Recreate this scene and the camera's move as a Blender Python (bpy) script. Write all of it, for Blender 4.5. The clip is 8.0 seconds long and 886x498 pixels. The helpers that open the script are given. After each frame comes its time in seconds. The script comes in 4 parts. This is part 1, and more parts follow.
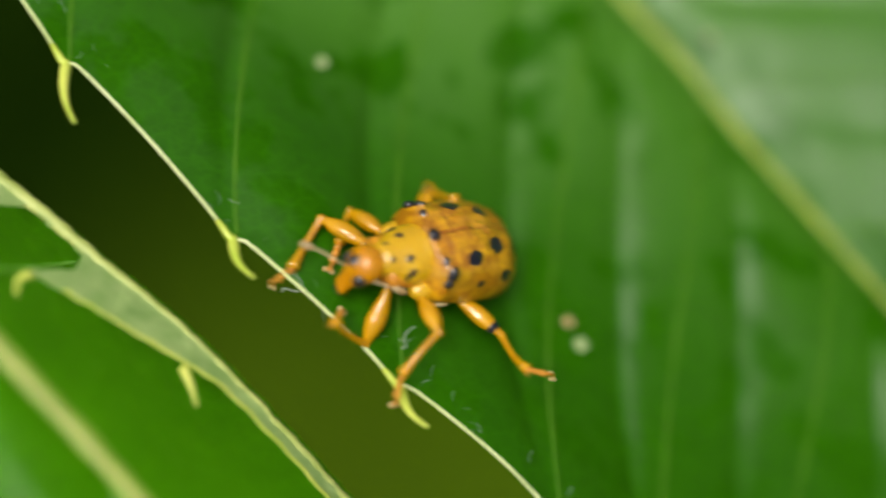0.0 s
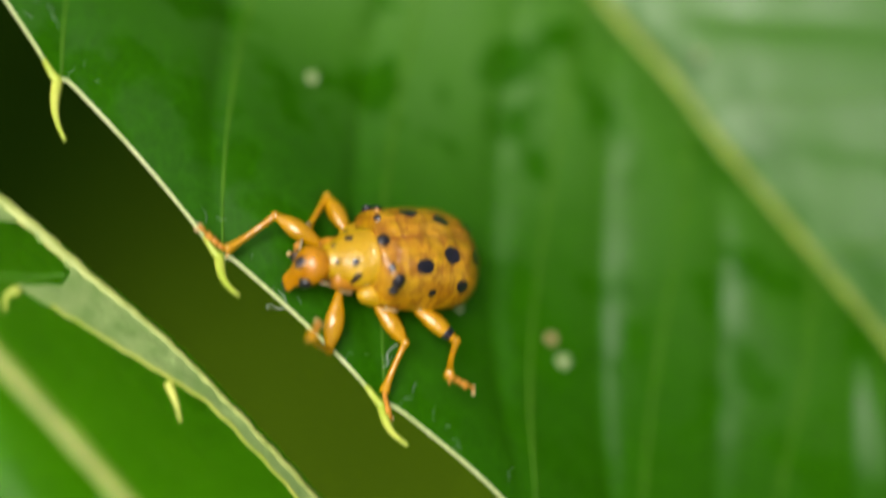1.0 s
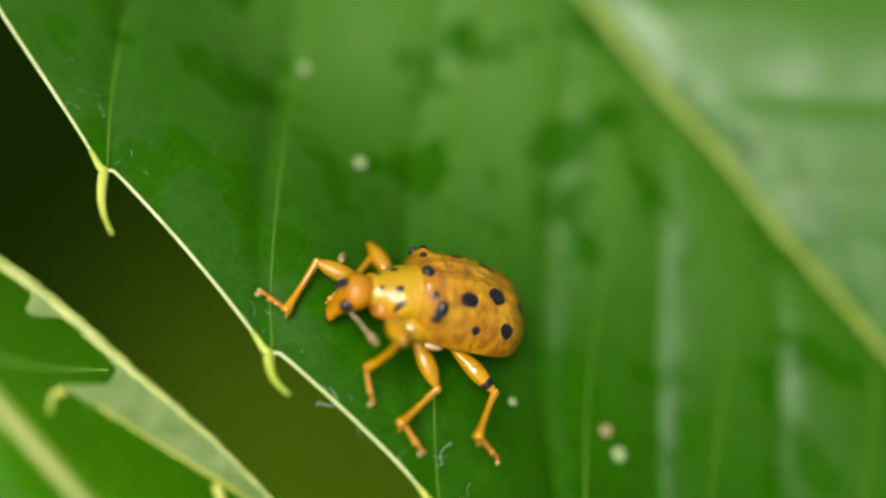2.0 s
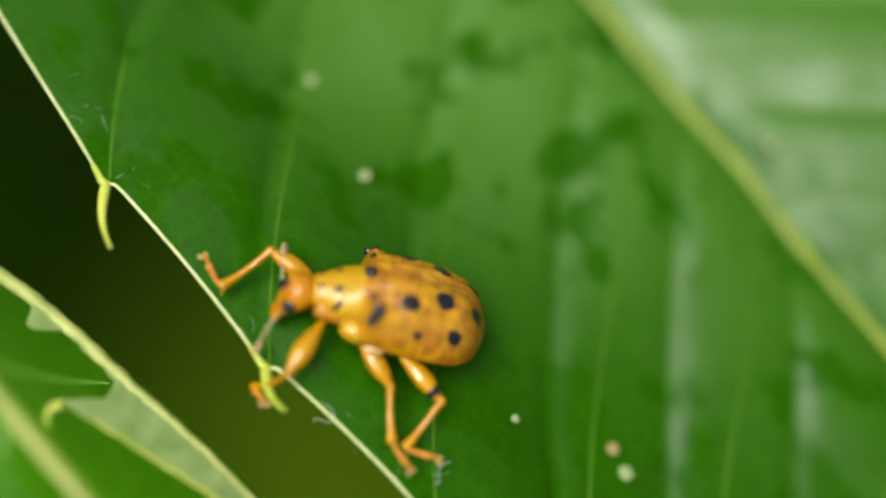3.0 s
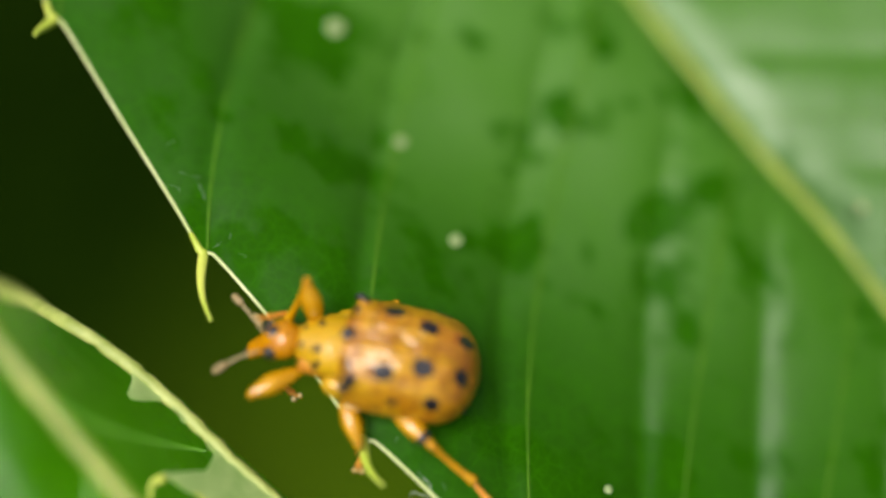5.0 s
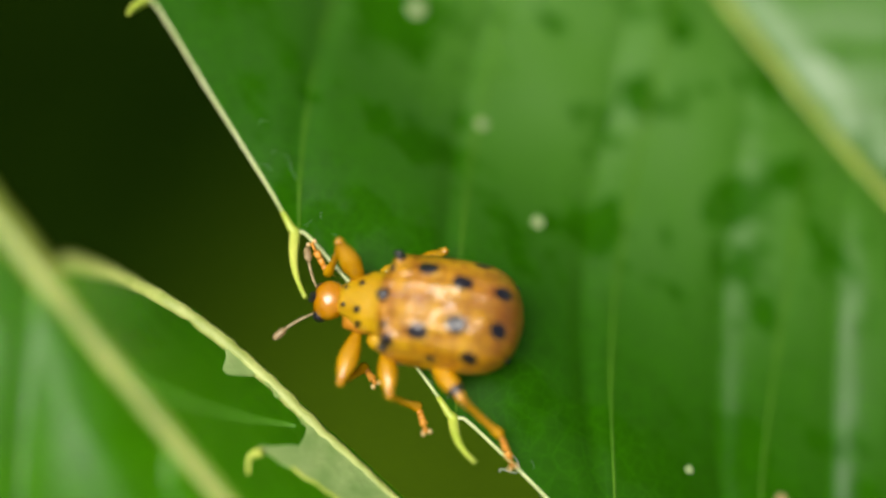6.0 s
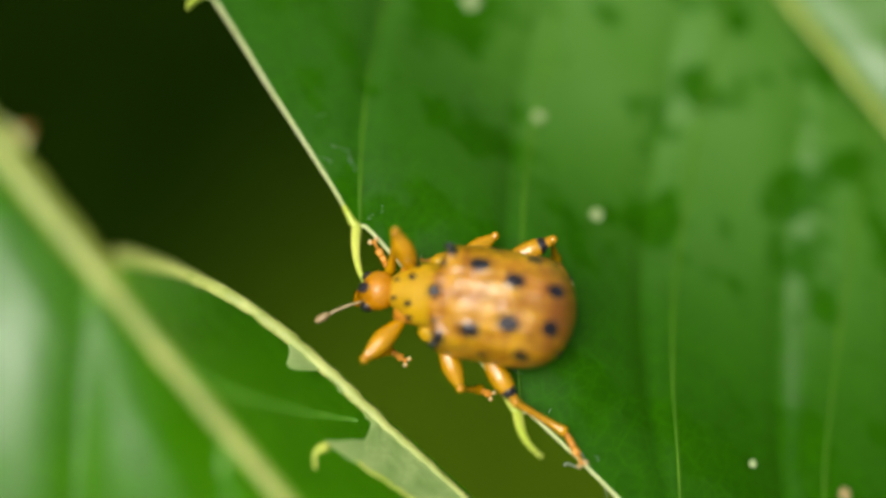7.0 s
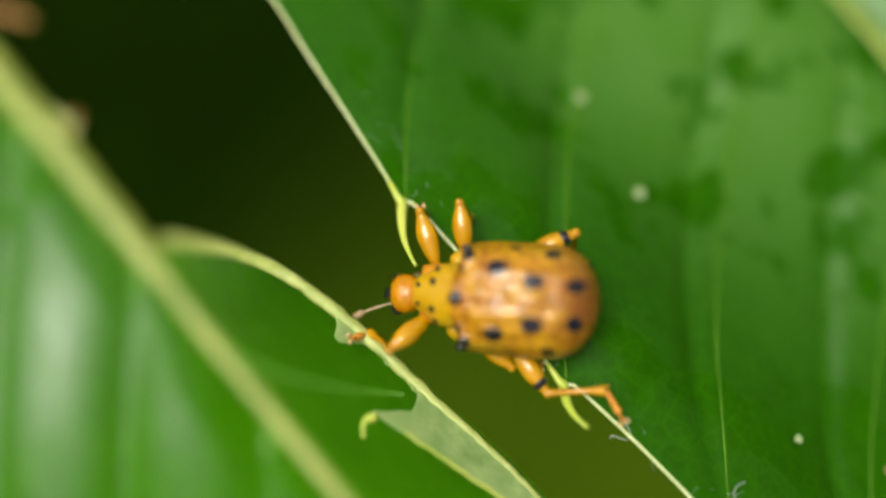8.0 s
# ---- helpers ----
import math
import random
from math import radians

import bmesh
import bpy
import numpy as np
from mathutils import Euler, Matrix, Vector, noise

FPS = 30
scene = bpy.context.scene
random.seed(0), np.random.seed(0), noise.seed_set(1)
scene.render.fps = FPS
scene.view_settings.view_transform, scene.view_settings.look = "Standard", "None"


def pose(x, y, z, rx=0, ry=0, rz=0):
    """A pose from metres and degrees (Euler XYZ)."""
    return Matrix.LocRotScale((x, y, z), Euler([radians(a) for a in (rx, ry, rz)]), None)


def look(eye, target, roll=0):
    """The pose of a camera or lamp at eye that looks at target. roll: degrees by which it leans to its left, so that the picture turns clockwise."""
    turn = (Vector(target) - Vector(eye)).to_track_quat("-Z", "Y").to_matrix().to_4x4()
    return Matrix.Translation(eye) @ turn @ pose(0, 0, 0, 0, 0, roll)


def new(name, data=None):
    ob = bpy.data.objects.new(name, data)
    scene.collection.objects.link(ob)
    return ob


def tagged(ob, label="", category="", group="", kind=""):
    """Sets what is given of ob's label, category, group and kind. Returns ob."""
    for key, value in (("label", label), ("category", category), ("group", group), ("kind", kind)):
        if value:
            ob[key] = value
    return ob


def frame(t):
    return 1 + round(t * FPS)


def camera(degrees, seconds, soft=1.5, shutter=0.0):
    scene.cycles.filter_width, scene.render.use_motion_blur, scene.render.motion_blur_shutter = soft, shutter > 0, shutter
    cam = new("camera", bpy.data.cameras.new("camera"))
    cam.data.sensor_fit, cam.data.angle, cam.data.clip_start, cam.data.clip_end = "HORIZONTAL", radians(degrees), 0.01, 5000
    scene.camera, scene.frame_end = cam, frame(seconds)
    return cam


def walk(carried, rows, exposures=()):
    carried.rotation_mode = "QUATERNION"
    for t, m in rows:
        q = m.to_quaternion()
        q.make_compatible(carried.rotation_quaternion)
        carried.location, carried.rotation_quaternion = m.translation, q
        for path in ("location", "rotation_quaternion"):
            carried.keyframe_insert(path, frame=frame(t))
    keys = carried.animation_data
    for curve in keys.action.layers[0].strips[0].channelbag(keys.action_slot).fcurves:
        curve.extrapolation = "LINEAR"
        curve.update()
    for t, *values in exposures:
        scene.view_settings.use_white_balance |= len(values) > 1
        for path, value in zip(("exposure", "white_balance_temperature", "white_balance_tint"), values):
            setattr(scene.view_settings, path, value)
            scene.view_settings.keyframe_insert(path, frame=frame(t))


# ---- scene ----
MM = 0.001

# ---- camera ----
cam = camera(45.0, 8.0, soft=2.3, shutter=0.5)
cam.data.dof.use_dof = True
cam.data.dof.focus_distance = 0.0349
cam.data.dof.aperture_fstop = 9.5
walk(cam, [
    (0.0, pose(-0.00864, -0.02031, 0.03198, 23.598, -18.038, -3.335)),
    (0.1, pose(-0.00794, -0.02037, 0.03210, 23.510, -18.210, -3.450)),
    (0.2, pose(-0.00768, -0.02044, 0.03205, 23.440, -18.360, -3.566)),
    (0.3, pose(-0.00736, -0.02036, 0.03210, 23.364, -18.511, -3.682)),
    (0.4, pose(-0.00699, -0.02047, 0.03207, 23.326, -18.589, -3.798)),
    (0.5, pose(-0.00781, -0.02094, 0.03146, 23.288, -18.667, -3.913)),
    (0.6, pose(-0.00872, -0.02077, 0.03142, 23.040, -18.536, -3.568)),
    (0.7, pose(-0.00914, -0.02031, 0.03169, 22.793, -18.404, -3.223)),
    (0.8, pose(-0.00884, -0.02028, 0.03204, 22.545, -18.273, -2.877)),
    (0.9, pose(-0.00837, -0.02009, 0.03250, 22.298, -18.141, -2.532)),
    (1.0, pose(-0.00811, -0.01923, 0.03317, 22.050, -18.009, -2.187)),
    (1.1, pose(-0.00816, -0.01868, 0.03344, 22.271, -17.861, -2.177)),
    (1.2, pose(-0.00829, -0.01873, 0.03343, 22.492, -17.712, -2.167)),
    (1.3, pose(-0.00820, -0.01893, 0.03344, 22.712, -17.564, -2.157)),
    (1.4, pose(-0.00825, -0.01925, 0.03334, 22.933, -17.415, -2.147)),
    (1.5, pose(-0.00865, -0.01937, 0.03321, 23.153, -17.266, -2.137)),
    (1.6, pose(-0.00897, -0.01884, 0.03290, 23.647, -17.389, -2.186)),
    (1.7, pose(-0.00960, -0.01826, 0.03250, 24.142, -17.512, -2.235)),
    (2.8, pose(-0.00707, -0.01641, 0.03295, 23.455, -14.957, -0.627)),
    (2.9, pose(-0.00717, -0.01650, 0.03292, 23.567, -14.797, -0.562)),
    (3.0, pose(-0.00740, -0.01659, 0.03285, 23.679, -14.638, -0.497)),
    (3.1, pose(-0.00772, -0.01670, 0.03280, 23.744, -14.510, -0.397)),
    (3.2, pose(-0.00787, -0.01689, 0.03276, 23.808, -14.383, -0.298)),
    (3.3, pose(-0.00790, -0.01645, 0.03303, 23.872, -14.255, -0.199)),
    (3.4, pose(-0.00816, -0.01578, 0.03335, 23.936, -14.127, -0.099)),
    (3.5, pose(-0.00837, -0.01540, 0.03355, 24.000, -14.000, 0.000)),
    (3.6, pose(-0.00866, -0.01574, 0.03340, 23.763, -13.966, 0.065)),
    (3.7, pose(-0.00888, -0.01600, 0.03331, 23.525, -13.932, 0.131)),
    (3.8, pose(-0.00889, -0.01591, 0.03343, 23.288, -13.898, 0.196)),
    (3.9, pose(-0.00866, -0.01551, 0.03374, 23.050, -13.865, 0.261)),
    (4.0, pose(-0.00854, -0.01505, 0.03405, 22.813, -13.831, 0.327)),
    (4.1, pose(-0.00831, -0.01460, 0.03424, 23.000, -13.658, 0.390)),
    (4.2, pose(-0.00803, -0.01424, 0.03440, 23.188, -13.486, 0.454)),
    (4.3, pose(-0.00810, -0.01379, 0.03452, 23.375, -13.314, 0.518)),
    (4.4, pose(-0.00844, -0.01392, 0.03432, 23.563, -13.142, 0.582)),
    (4.5, pose(-0.00865, -0.01443, 0.03398, 23.750, -12.969, 0.646)),
    (4.6, pose(-0.00896, -0.01473, 0.03361, 23.701, -13.041, 0.601)),
    (4.7, pose(-0.00910, -0.01456, 0.03349, 23.652, -13.113, 0.557)),
    (5.8, pose(-0.01208, -0.01417, 0.03273, 21.773, -13.551, 1.261)),
    (6.0, pose(-0.01236, -0.01458, 0.03305, 22.039, -13.136, 1.489)),
    (6.1, pose(-0.01239, -0.01455, 0.03311, 21.951, -13.025, 1.517)),
    (6.2, pose(-0.01246, -0.01464, 0.03313, 21.864, -12.914, 1.544)),
    (6.3, pose(-0.01278, -0.01466, 0.03311, 21.776, -12.804, 1.572)),
    (6.4, pose(-0.01323, -0.01449, 0.03315, 21.688, -12.693, 1.599)),
    (6.5, pose(-0.01371, -0.01428, 0.03320, 21.600, -12.582, 1.627)),
    (6.6, pose(-0.01385, -0.01414, 0.03313, 21.590, -12.520, 1.622)),
    (6.7, pose(-0.01383, -0.01410, 0.03305, 21.581, -12.459, 1.617)),
    (6.8, pose(-0.01379, -0.01405, 0.03298, 21.571, -12.397, 1.612)),
    (6.9, pose(-0.01372, -0.01419, 0.03284, 21.561, -12.335, 1.607)),
    (7.0, pose(-0.01384, -0.01449, 0.03260, 21.552, -12.273, 1.602)),
    (7.1, pose(-0.01413, -0.01470, 0.03257, 21.637, -12.048, 1.660)),
    (7.2, pose(-0.01426, -0.01443, 0.03278, 21.721, -11.823, 1.718)),
    (7.3, pose(-0.01393, -0.01393, 0.03317, 21.806, -11.598, 1.777)),
    (7.4, pose(-0.01371, -0.01406, 0.03328, 21.891, -11.373, 1.835)),
    (7.5, pose(-0.01383, -0.01461, 0.03315, 21.976, -11.148, 1.893)),
    (7.6, pose(-0.01431, -0.01490, 0.03290, 22.078, -11.089, 1.928)),
    (7.7, pose(-0.01457, -0.01505, 0.03275, 22.180, -11.031, 1.962)),
    (7.8, pose(-0.01460, -0.01525, 0.03261, 22.281, -10.972, 1.997)),
    (7.9, pose(-0.01453, -0.01556, 0.03246, 22.383, -10.913, 2.032)),
    (8.0, pose(-0.01432, -0.01600, 0.03226, 22.485, -10.855, 2.066)),
], exposures=[(0.0, 0.40, 6600, 10), (8.0, 0.40, 6600, 10)])

# ---- light: a bright hazy sky over a forest edge ----
SUN_HEIGHT, SUN_TURN = 63.0, -108.0
world = bpy.data.worlds.new("world")
scene.world = world
world.use_nodes = True
sky = world.node_tree.nodes.new("ShaderNodeTexSky")
sky.sky_type = "NISHITA"
sky.sun_disc = False
sky.sun_elevation, sky.sun_rotation = radians(SUN_HEIGHT), radians(SUN_TURN)
sky.air_density, sky.dust_density, sky.ozone_density = 0.7, 8.0, 0.4
background = world.node_tree.nodes["Background"]
world.node_tree.links.new(sky.outputs["Color"], background.inputs["Color"])
background.inputs["Strength"].default_value = 0.08
sun = new("sun", bpy.data.lights.new("sun", "SUN"))
sun.data.energy, sun.data.angle, sun.data.color = 2.2, radians(30), (0.98, 1.0, 0.96)
SUN_DIRECTION = Vector((math.sin(radians(SUN_TURN)) * math.cos(radians(SUN_HEIGHT)), math.cos(radians(SUN_TURN)) * math.cos(radians(SUN_HEIGHT)), math.sin(radians(SUN_HEIGHT))))
sun.matrix_world = look(SUN_DIRECTION, (0, 0, 0))


# ---- materials ----
def material(name, rough=0.5, coat=0.0, specular=0.5):
    m = bpy.data.materials.new(name)
    m.use_nodes = True
    shader = m.node_tree.nodes["Principled BSDF"]
    shader.inputs["Roughness"].default_value = rough
    shader.inputs["Coat Weight"].default_value = coat
    shader.inputs["Coat Roughness"].default_value = 0.03
    shader.inputs["Specular IOR Level"].default_value = specular
    return m, m.node_tree.nodes, m.node_tree.links, shader


def coords(nodes, links, scale=(1, 1, 1)):
    where, place = nodes.new("ShaderNodeTexCoord"), nodes.new("ShaderNodeMapping")
    links.new(where.outputs["Object"], place.inputs["Vector"])
    place.inputs["Scale"].default_value = scale
    return place.outputs["Vector"]


def noise_node(nodes, links, vector, scale, detail=4.0, rough=0.55):
    n = nodes.new("ShaderNodeTexNoise")
    n.inputs["Scale"].default_value, n.inputs["Detail"].default_value, n.inputs["Roughness"].default_value = scale, detail, rough
    links.new(vector, n.inputs["Vector"])
    return n.outputs["Fac"]


def ramp(nodes, links, value, *stops):
    r = nodes.new("ShaderNodeValToRGB")
    while len(r.color_ramp.elements) < len(stops):
        r.color_ramp.elements.new(0.5)
    for e, (at, c) in zip(r.color_ramp.elements, stops):
        e.position, e.color = at, (*c, 1)
    links.new(value, r.inputs["Fac"])
    return r.outputs["Color"]


def mixed(nodes, links, fac, a, b, how="MIX"):
    m = nodes.new("ShaderNodeMix")
    m.data_type, m.blend_type = "RGBA", how
    for value, slot in ((fac, m.inputs[0]), (a, m.inputs[6]), (b, m.inputs[7])):
        if isinstance(value, (int, float)):
            slot.default_value = value
        elif isinstance(value, tuple):
            slot.default_value = (*value, 1)
        else:
            links.new(value, slot)
    return m.outputs[2]


def bump(nodes, links, height, metres, strength=1.0, under=None):
    b = nodes.new("ShaderNodeBump")
    b.inputs["Distance"].default_value, b.inputs["Strength"].default_value = metres, strength
    links.new(height, b.inputs["Height"])
    if under is not None:
        links.new(under, b.inputs["Normal"])
    return b.outputs["Normal"]


def math_node(nodes, links, how, a, b=0.0):
    m = nodes.new("ShaderNodeMath")
    m.operation = how
    for value, slot in ((a, m.inputs[0]), (b, m.inputs[1])):
        if isinstance(value, (int, float)):
            slot.default_value = value
        else:
            links.new(value, slot)
    return m.outputs[0]


def leaf_material(name, dark, light, rough, through_light, painted_sheen, rubbed=(0.40, 0.50), gloss=0.48, cells=2300.0, tip_fade=(-0.013, 0.014, 0.6)):
    """Living leaf: mottled green, a net of fine veins, waxy gloss, painted sheen, some light through the blade."""
    m, nodes, links, shader = material(name, rough, specular=0.2)
    p = coords(nodes, links)
    broad, fine = noise_node(nodes, links, p, 160, 3), noise_node(nodes, links, p, 1500, 4)
    colour = ramp(nodes, links, broad, (0.3, dark), (0.7, light))
    colour = mixed(nodes, links, ramp(nodes, links, fine, (0.35, (0, 0, 0)), (0.7, (0.35, 0.35, 0.35))), colour, tuple(1.5 * c for c in light))
    net = nodes.new("ShaderNodeTexVoronoi")
    net.feature = "DISTANCE_TO_EDGE"
    net.inputs["Scale"].default_value = cells
    links.new(p, net.inputs["Vector"])
    wide = nodes.new("ShaderNodeTexVoronoi")
    wide.feature = "DISTANCE_TO_EDGE"
    wide.inputs["Scale"].default_value = cells * 0.32
    links.new(p, wide.inputs["Vector"])
    line = ramp(nodes, links, net.outputs["Distance"], (0.0, (0.2, 0.2, 0.2)), (0.09, (0, 0, 0)))
    line2 = ramp(nodes, links, wide.outputs["Distance"], (0.0, (0.14, 0.14, 0.14)), (0.05, (0, 0, 0)))
    colour = mixed(nodes, links, line, colour, tuple(2.0 * c for c in light))
    colour = mixed(nodes, links, line2, colour, tuple(2.2 * c for c in light))
    # waxy film, rubbed and wetted off in blots; painted sheen thins midrib to edge
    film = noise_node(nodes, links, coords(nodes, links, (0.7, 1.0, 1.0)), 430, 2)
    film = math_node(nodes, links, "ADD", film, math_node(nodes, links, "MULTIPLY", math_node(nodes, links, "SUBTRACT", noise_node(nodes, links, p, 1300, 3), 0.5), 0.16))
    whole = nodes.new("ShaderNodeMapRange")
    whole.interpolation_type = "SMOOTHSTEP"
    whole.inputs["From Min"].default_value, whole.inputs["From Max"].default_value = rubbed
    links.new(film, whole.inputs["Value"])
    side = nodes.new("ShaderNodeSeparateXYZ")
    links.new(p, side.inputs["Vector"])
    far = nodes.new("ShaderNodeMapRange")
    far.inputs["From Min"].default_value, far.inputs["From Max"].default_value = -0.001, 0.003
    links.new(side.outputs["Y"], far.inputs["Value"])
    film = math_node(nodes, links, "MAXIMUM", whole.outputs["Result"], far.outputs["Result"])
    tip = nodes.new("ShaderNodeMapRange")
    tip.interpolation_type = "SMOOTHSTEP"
    tip.inputs["From Min"].default_value, tip.inputs["From Max"].default_value = tip_fade[:2]
    tip.inputs["To Min"].default_value, tip.inputs["To Max"].default_value = 1.5, tip_fade[2]
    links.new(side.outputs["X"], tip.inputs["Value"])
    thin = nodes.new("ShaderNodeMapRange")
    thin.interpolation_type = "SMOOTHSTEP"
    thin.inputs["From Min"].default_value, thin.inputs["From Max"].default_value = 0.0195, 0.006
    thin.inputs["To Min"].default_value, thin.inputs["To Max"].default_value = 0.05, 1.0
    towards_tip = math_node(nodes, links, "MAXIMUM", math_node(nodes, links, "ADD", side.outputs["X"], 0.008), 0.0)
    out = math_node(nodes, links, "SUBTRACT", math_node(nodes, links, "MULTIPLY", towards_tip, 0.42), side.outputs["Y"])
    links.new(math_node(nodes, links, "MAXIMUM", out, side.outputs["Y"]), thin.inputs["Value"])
    # pale sky sheen painted into the colour, fading towards edge and tip
    cover = math_node(nodes, links, "MULTIPLY", math_node(nodes, links, "MULTIPLY", film, math_node(nodes, links, "MULTIPLY", thin.outputs["Result"], tip.outputs["Result"])), painted_sheen)
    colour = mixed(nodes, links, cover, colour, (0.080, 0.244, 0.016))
    links.new(colour, shader.inputs["Base Color"])
    normal = bump(nodes, links, net.outputs["Distance"], 0.00004, 0.25)
    normal = bump(nodes, links, wide.outputs["Distance"], 0.0001, 0.1, normal)
    normal = bump(nodes, links, noise_node(nodes, links, p, 330, 2), 0.0006, 0.05, normal)
    links.new(normal, shader.inputs["Normal"])
    patch = nodes.new("ShaderNodeMapRange")
    patch.inputs["From Min"].default_value, patch.inputs["From Max"].default_value = 0.35, 0.65
    patch.inputs["To Min"].default_value, patch.inputs["To Max"].default_value = rough + 0.16, rough - 0.02
    links.new(noise_node(nodes, links, p, 240, 2), patch.inputs["Value"])
    links.new(patch.outputs["Result"], shader.inputs["Roughness"])
    # gloss weighted by the same masks to set where the sky's sheen shows
    sheen_gloss = nodes.new("ShaderNodeMapRange")
    sheen_gloss.inputs["From Max"].default_value = 1.5
    sheen_gloss.inputs["To Min"].default_value, sheen_gloss.inputs["To Max"].default_value = 0.05, 1.45 * gloss
    links.new(math_node(nodes, links, "MULTIPLY", math_node(nodes, links, "MULTIPLY", film, tip.outputs["Result"]), math_node(nodes, links, "ADD", math_node(nodes, links, "MULTIPLY", thin.outputs["Result"], 0.75), 0.25)), sheen_gloss.inputs["Value"])
    links.new(sheen_gloss.outputs["Result"], shader.inputs["Specular IOR Level"])
    glow = nodes.new("ShaderNodeBsdfTranslucent")
    links.new(mixed(nodes, links, 0.5, colour, tuple(2.2 * c for c in light)), glow.inputs["Color"])
    blend = nodes.new("ShaderNodeMixShader")
    blend.inputs["Fac"].default_value = through_light
    links.new(shader.outputs["BSDF"], blend.inputs[1])
    links.new(glow.outputs["BSDF"], blend.inputs[2])
    links.new(blend.outputs["Shader"], nodes["Material Output"].inputs["Surface"])
    return m


def plain(name, a, b, scale, rough, coat=0.0, relief=0.0, specular=0.5, detail=4.0, see_through=0.0):
    """Two mottled tones with a fine relief."""
    m, nodes, links, shader = material(name, rough, coat, specular)
    p = coords(nodes, links)
    n = noise_node(nodes, links, p, scale, detail)
    links.new(ramp(nodes, links, n, (0.32, a), (0.68, b)), shader.inputs["Base Color"])
    if relief:
        links.new(bump(nodes, links, noise_node(nodes, links, p, scale * 4, 3), relief, 0.6), shader.inputs["Normal"])
    if see_through:
        glow, blend = nodes.new("ShaderNodeBsdfTranslucent"), nodes.new("ShaderNodeMixShader")
        glow.inputs["Color"].default_value = (*b, 1)
        blend.inputs["Fac"].default_value = see_through
        links.new(shader.outputs["BSDF"], blend.inputs[1])
        links.new(glow.outputs["BSDF"], blend.inputs[2])
        links.new(blend.outputs["Shader"], nodes["Material Output"].inputs["Surface"])
    return m


def shell_material(name, a, b, rough, striae, coat=0.9, coat_rough=0.07):
    """Lacquered beetle shell: amber with rows of fine pits along the back."""
    m, nodes, links, shader = material(name, rough, coat, 0.5)
    shader.inputs["Coat Roughness"].default_value = coat_rough
    p = coords(nodes, links)
    n = noise_node(nodes, links, p, 900, 4)
    colour = ramp(nodes, links, n, (0.3, a), (0.7, b))
    pits = nodes.new("ShaderNodeTexVoronoi")
    pits.inputs["Scale"].default_value = 6500
    links.new(p, pits.inputs["Vector"])
    normal = bump(nodes, links, pits.outputs["Distance"], 0.00005, 0.35)
    dots = ramp(nodes, links, pits.outputs["Distance"], (0.0, (0.35, 0.35, 0.35)), (0.3, (0, 0, 0)))
    colour = mixed(nodes, links, dots, colour, tuple(0.45 * c for c in a))
    normal = bump(nodes, links, noise_node(nodes, links, p, 1500, 3), 0.00012, 0.34, normal)
    if striae:
        axis = nodes.new("ShaderNodeSeparateXYZ")
        links.new(p, axis.inputs["Vector"])
        seam = math_node(nodes, links, "ABSOLUTE", axis.outputs["Y"])
        seam = ramp(nodes, links, math_node(nodes, links, "MULTIPLY", seam, 1000.0), (0.03, (0.8, 0.8, 0.8)), (0.13, (0, 0, 0)))
        colour = mixed(nodes, links, seam, colour, (0.22, 0.05, 0.004))
        blotch = ramp(nodes, links, noise_node(nodes, links, p, 620, 4), (0.44, (0, 0, 0)), (0.66, (0.75, 0.75, 0.75)))
        colour = mixed(nodes, links, blotch, colour, (0.40, 0.125, 0.001))
        wrinkle = ramp(nodes, links, noise_node(nodes, links, coords(nodes, links, (1.6, 0.5, 1.0)), 2600, 3), (0.46, (0, 0, 0)), (0.60, (0.68, 0.68, 0.68)))
        colour = mixed(nodes, links, wrinkle, colour, (0.24, 0.070, 0.002))
        pale = ramp(nodes, links, noise_node(nodes, links, coords(nodes, links, (0.5, 1.2, 1.0)), 800, 3), (0.5, (0, 0, 0)), (0.7, (0.45, 0.45, 0.45)))
        colour = mixed(nodes, links, pale, colour, (0.64, 0.41, 0.020))
        rear = nodes.new("ShaderNodeMapRange")
        rear.interpolation_type = "SMOOTHSTEP"
        rear.inputs["From Min"].default_value, rear.inputs["From Max"].default_value = 0.0029, 0.0047
        links.new(math_node(nodes, links, "MULTIPLY", axis.outputs["X"], -1.0), rear.inputs["Value"])
        # brown grooves between the ribs of the wing case, deepest towards its end
        groove = math_node(nodes, links, "MULTIPLY", math_node(nodes, links, "ABSOLUTE", axis.outputs["Y"]), 2 * math.pi / (0.46 * MM))
        groove = math_node(nodes, links, "COSINE", groove)
        groove = ramp(nodes, links, math_node(nodes, links, "MULTIPLY", groove, -1.0), (0.1, (0, 0, 0)), (0.95, (1, 1, 1)))
        deep = math_node(nodes, links, "ADD", math_node(nodes, links, "MULTIPLY", rear.outputs["Result"], 0.45), 0.20)
        colour = mixed(nodes, links, math_node(nodes, links, "MULTIPLY", groove, deep), colour, (0.20, 0.055, 0.004))
        colour = mixed(nodes, links, math_node(nodes, links, "MULTIPLY", rear.outputs["Result"], 0.82), colour, (0.15, 0.045, 0.003))
    links.new(normal, shader.inputs["Normal"])
    links.new(normal, shader.inputs["Coat Normal"])
    links.new(colour, shader.inputs["Base Color"])
    shader.inputs["Subsurface Weight"].default_value = 0.1
    shader.inputs["Subsurface Radius"].default_value = (0.0006, 0.0003, 0.0001)
    return m


